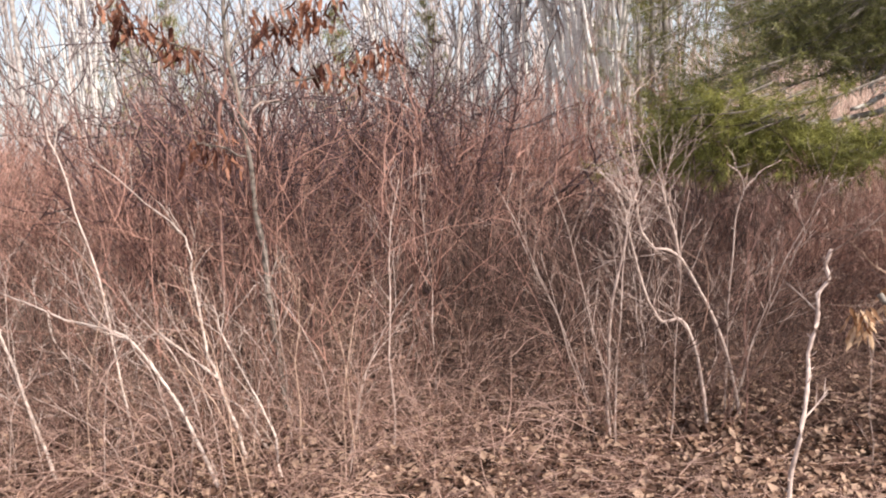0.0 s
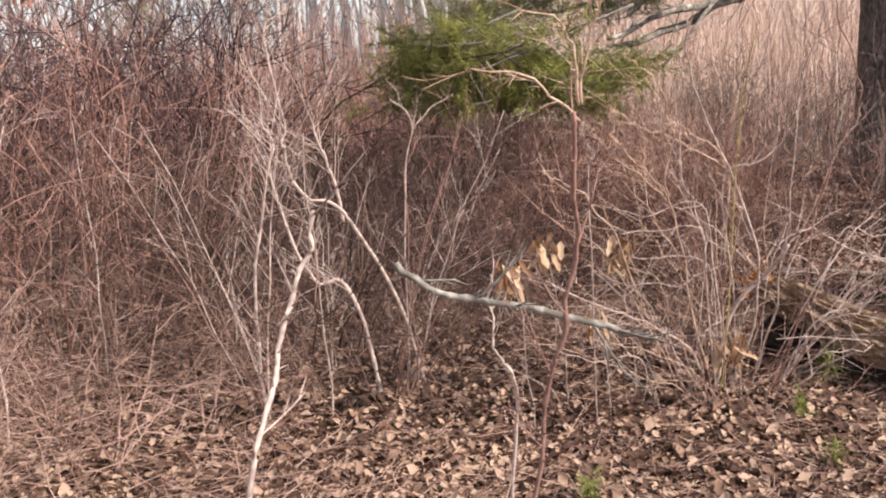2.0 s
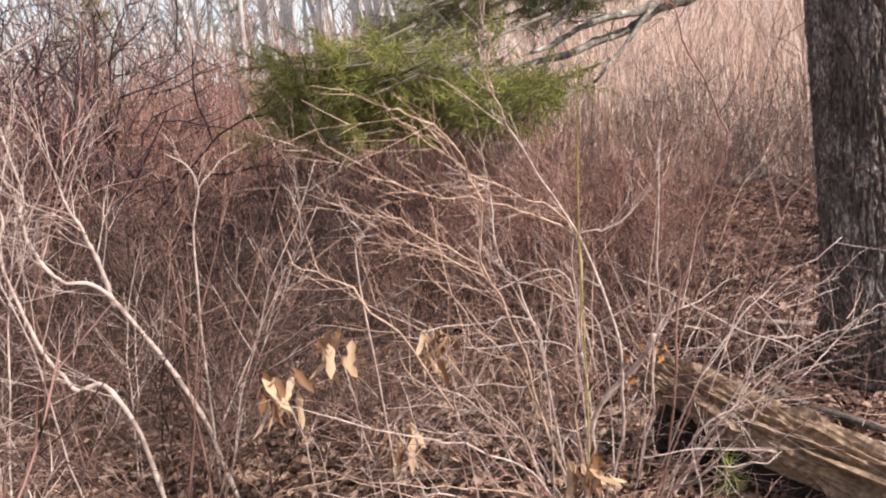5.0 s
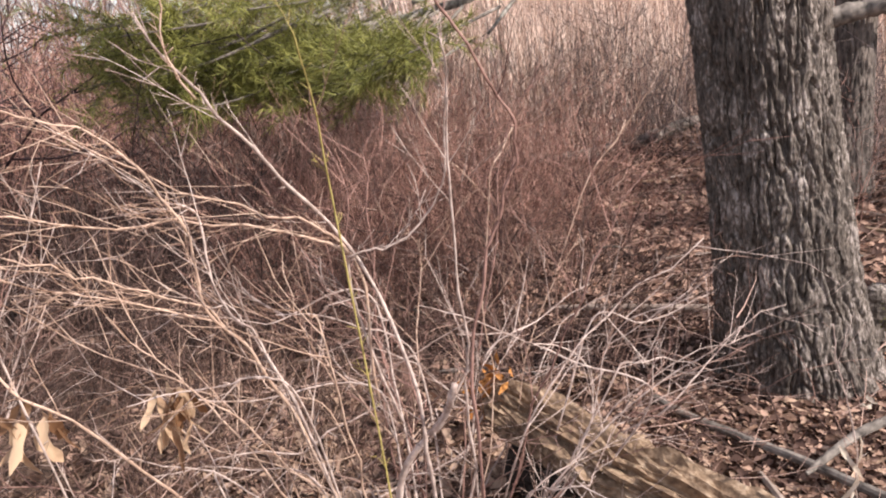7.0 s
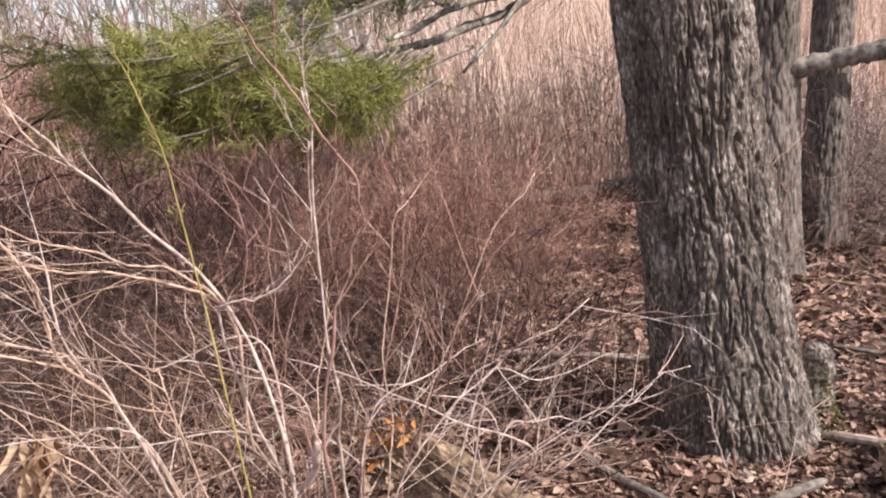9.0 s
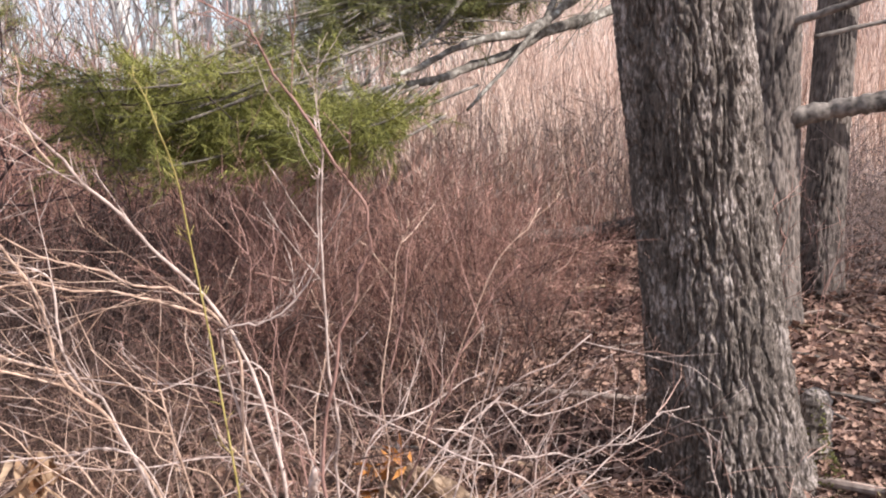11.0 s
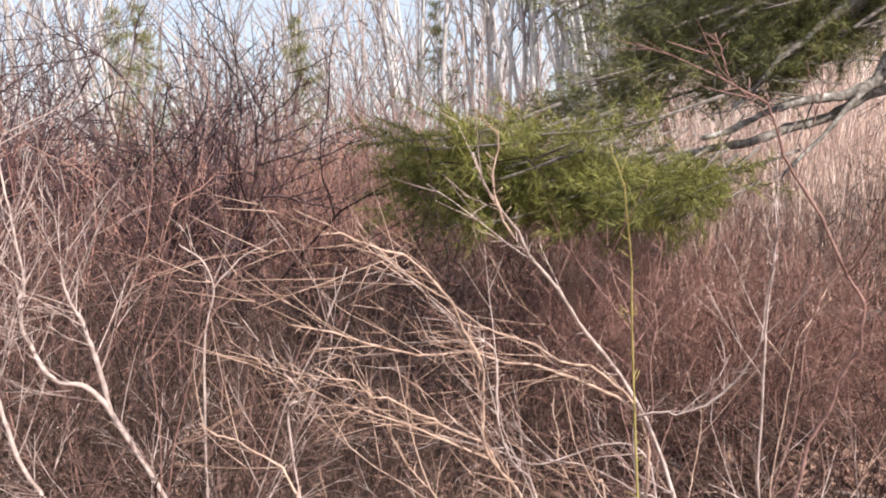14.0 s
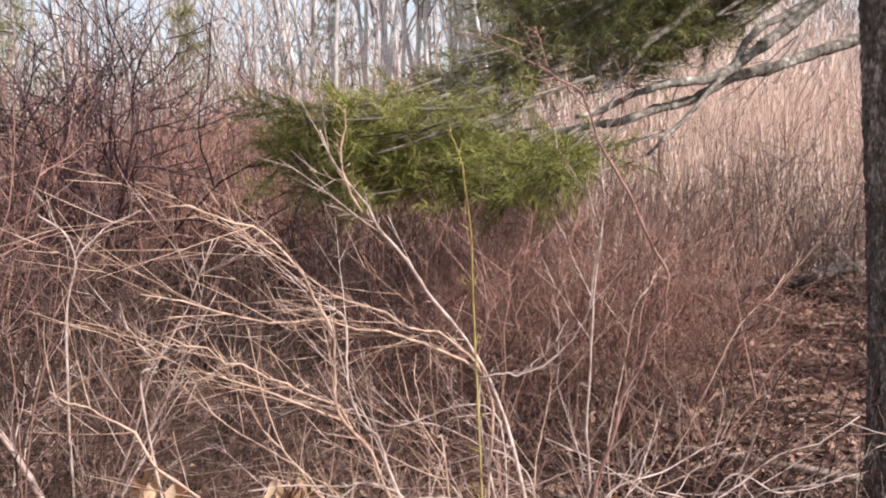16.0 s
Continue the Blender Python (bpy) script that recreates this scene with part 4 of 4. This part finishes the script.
for k, (x, y, z, n) in enumerate(((1.54, 3.05, 0.66, 22), (1.71, 3.12, 0.72, 12), (2.0, 3.1, 0.66, 26), (1.84, 3.0, 0.45, 14), (2.36, 2.9, 0.3, 16))):
    sp = thing("seedling", "small seedling with hanging straw-coloured dry leaves", "seedling", "seedlings with dry leaves")
    sp.location = (x, y, gz(x, y))
    cane(sp, [(0.1, 0.05, 0), (0.06, 0.02, z * 0.6), (0.0, 0.0, z + 0.05)], 0.004, 0.002, PALE, 700 + k, 3, 0.12, name="stem")
    b = Build()
    hanging_leaves(b, random.Random(710 + k), Vector((0, 0, z + 0.03)), n, 0.105)
    part("leaves", b, YELLEAF, sp)


# ---- logs and sticks ----
def log(name, label, ctrl, r0, r1, mat, seed, rag=0.25, sides=18, category="log"):
    """A ragged, fluted rotten log."""
    rng = random.Random(seed)
    pts = curve(ctrl, 10)
    b = Build()
    b.tube(pts, r0, r1, sides)
    for i, q in enumerate(b.v):
        ring, k = divmod(i, sides)
        c = pts[ring]
        w = Vector(q) - c
        s = 1 + rag * noise.noise(Vector((k * 34.0 / sides, ring * 0.25, seed))) + rag * 0.5 * noise.noise(Vector((k * 90.0 / sides, ring * 0.9, seed + 9)))
        end = min(ring, len(pts) - 1 - ring)
        s *= (0.45, 0.8, 0.93)[end] if end < 3 else 1.0
        b.v[i] = tuple(c + w * s)
    ob = new(name, b.mesh(name, mat, False))
    return tagged(ob, label, category)


# Added dark form: paints in the shaded hollow beneath the split log.
log("rotten_log", "near-black log form standing in for the shade under the split log", [(2.9, 3.42, 0.12), (3.05, 3.15, 0.09), (3.3, 2.8, 0.05)], 0.11, 0.08, CHAR_SHADE, 4, 0.4, 40)
for ctrl, r, sd in (([(4.52, 3.24, 0.0), (4.3, 2.98, 0.03), (4.12, 2.62, 0.0)], 0.07, 61), ([(3.42, 2.8, 0.03), (3.7, 2.7, 0.04), (4.0, 2.68, 0.03)], 0.05, 62)):
    ml = log("mossy_log", "low dark fallen log with patches of moss", ctrl, r, r * 0.85, ROTWOOD, sd, 0.4, 40)
    mb = Build()
    mr = random.Random(sd)
    line = curve(ctrl, 10)
    for k in range(260):
        p = mr.choice(line[3:-2])
        o = Vector((mr.gauss(0, 0.5), mr.gauss(0, 0.5), 1)).normalized()
        mb.leaf(p + o * r * mr.uniform(0.95, 1.12) + rvec(mr, 0.02), o + rvec(mr, 0.6), rvec(mr), mr.uniform(0.008, 0.018), 0.008, 1, 0.2)
    tagged(part("moss", mb, MOSS, ml, "olive moss on the upper side"), kind="stuff")
lg = log("rotten_log", "split rotten log with sunlit straw-coloured wood", [(2.83, 3.4, 0.36), (2.98, 3.12, 0.27), (3.15, 2.85, 0.18), (3.48, 2.3, 0.07)], 0.075, 0.1, ROTWOOD, 3, 0.45, 64)
b = Build()
hanging = random.Random(8)
for k in range(60):
    p = Vector((2.83, 3.39, 0.36)) + rvec(hanging, 0.07)
    b.leaf(p, rvec(hanging) + Vector((-0.5, -0.6, 0.2)), rvec(hanging), hanging.uniform(0.03, 0.08), 0.02, 1, 0.1)
part("punky_end", b, PUNK, lg, "crumbling orange rotten end")
log("fallen_branch", "grey fallen branch lying on leaf litter", [(3.5, 3.6, 0.07), (3.55, 3.45, 0.04), (3.66, 3.05, 0.05), (3.75, 2.65, 0.05)], 0.012, 0.016, LIMB, 5, 0.15, 9, "branch")
log("fallen_branch", "short grey fallen branch beside the trunk foot", [(3.62, 3.0, 0.05), (3.85, 3.05, 0.08), (4.05, 3.06, 0.09)], 0.012, 0.016, LIMB, 6, 0.15, 9, "branch")
log("fallen_branch", "bleached fallen branch behind the trunk", [(3.6, 4.6, 0.05), (3.9, 4.35, 0.06), (4.3, 4.05, 0.05)], 0.014, 0.018, WEATHERED, 7, 0.15, 9, "branch")
log("fallen_branch", "bleached stick on sunlit leaves", [(4.3, 3.36, 0.04), (4.42, 3.2, 0.05), (4.6, 3.05, 0.04)], 0.018, 0.015, WEATHERED, 8, 0.2, 9, "branch")
log("fallen_log", "dark fallen limb at the edge of the thicket", [(4.4, 7.7, 0.25), (5.0, 7.5, 0.12), (5.7, 7.4, 0.12), (6.6, 7.6, 0.2)], 0.05, 0.06, BARK_DARK, 9, 0.2, 10)


pale = thing("seedling", "thin seedling holding curled bleached leaves", "seedling")
pale.location = (3.42, 2.62, 0)
cane(pale, [(0.02, 0.0, 0), (0.0, 0.01, 0.3), (-0.03, 0.02, 0.56), (-0.08, 0.02, 0.72)], 0.004, 0.002, PALE, 750, 2, 0.1, name="stem")
b = Build()
rng = random.Random(751)
for z in (0.3, 0.4, 0.55):
    hanging_leaves(b, rng, Vector((-0.02, 0, z)), 2, 0.07)
part("leaves", b, BLEACHED, pale)
stump = log("stump", "small broken mossy stump at the trunk foot", [(4.45, 3.55, -0.03), (4.45, 3.55, 0.12), (4.46, 3.56, 0.27)], 0.07, 0.05, BARK, 31, 0.35, 16, "stump")
for k, (x, y, s) in enumerate(((2.6, 2.8, 1.0), (1.61, 2.57, 1.1), (2.45, 2.45, 0.9), (2.9, 3.0, 1.5), (0.1, 2.85, 0.8), (2.95, 3.2, 1.3))):
    tuft = thing("pine_seedling", "tiny bright green pine seedling in the litter", "seedling", "pine seedlings")
    tuft.location = (x, y, gz(x, y))
    b, st = Build(), Build()
    st.tube([Vector((0, 0, -0.02)), Vector((0.004, 0, 0.05 * s)), Vector((0, 0, 0.09 * s))], 0.003, 0.0015, 5)
    rng = random.Random(760 + k)
    for j in range(14):
        needles(b, rng, Vector((0, 0, 0.03 + 0.08 * s * rng.random())), rvec(rng) + Vector((0, 0, 0.8)), 9, 0.055 * s)
    part("stem", st, OLIVE, tuft)
    tagged(part("needles", b, SEEDGREEN, tuft), kind="stuff")
for k in range(46):
    rng = random.Random(800 + k)
    x, y = rng.uniform(2.9, 6.8), rng.uniform(2.6, 6.6)
    if (x - 4.12) ** 2 + (y - 3.6) ** 2 < 0.25 or (x - 2.4) ** 2 + (y - 2.0) ** 2 < 0.7:
        continue
    a, l = rng.uniform(0, 3.14), rng.uniform(0.15, 0.5)
    d = Vector((math.cos(a), math.sin(a), 0)) * l
    p = Vector((x, y, gz(x, y) + 0.025))
    log("stick", "broken grey-brown stick on the leaf litter", [p - d * 0.5, p + Vector((0, 0.02, 0.01)), p + d * 0.5], rng.uniform(0.005, 0.014), rng.uniform(0.004, 0.01), rng.choice((WEATHERED, LIMB, ROTWOOD)), 900 + k, 0.2, 6, "stick")["group"] = "sticks"
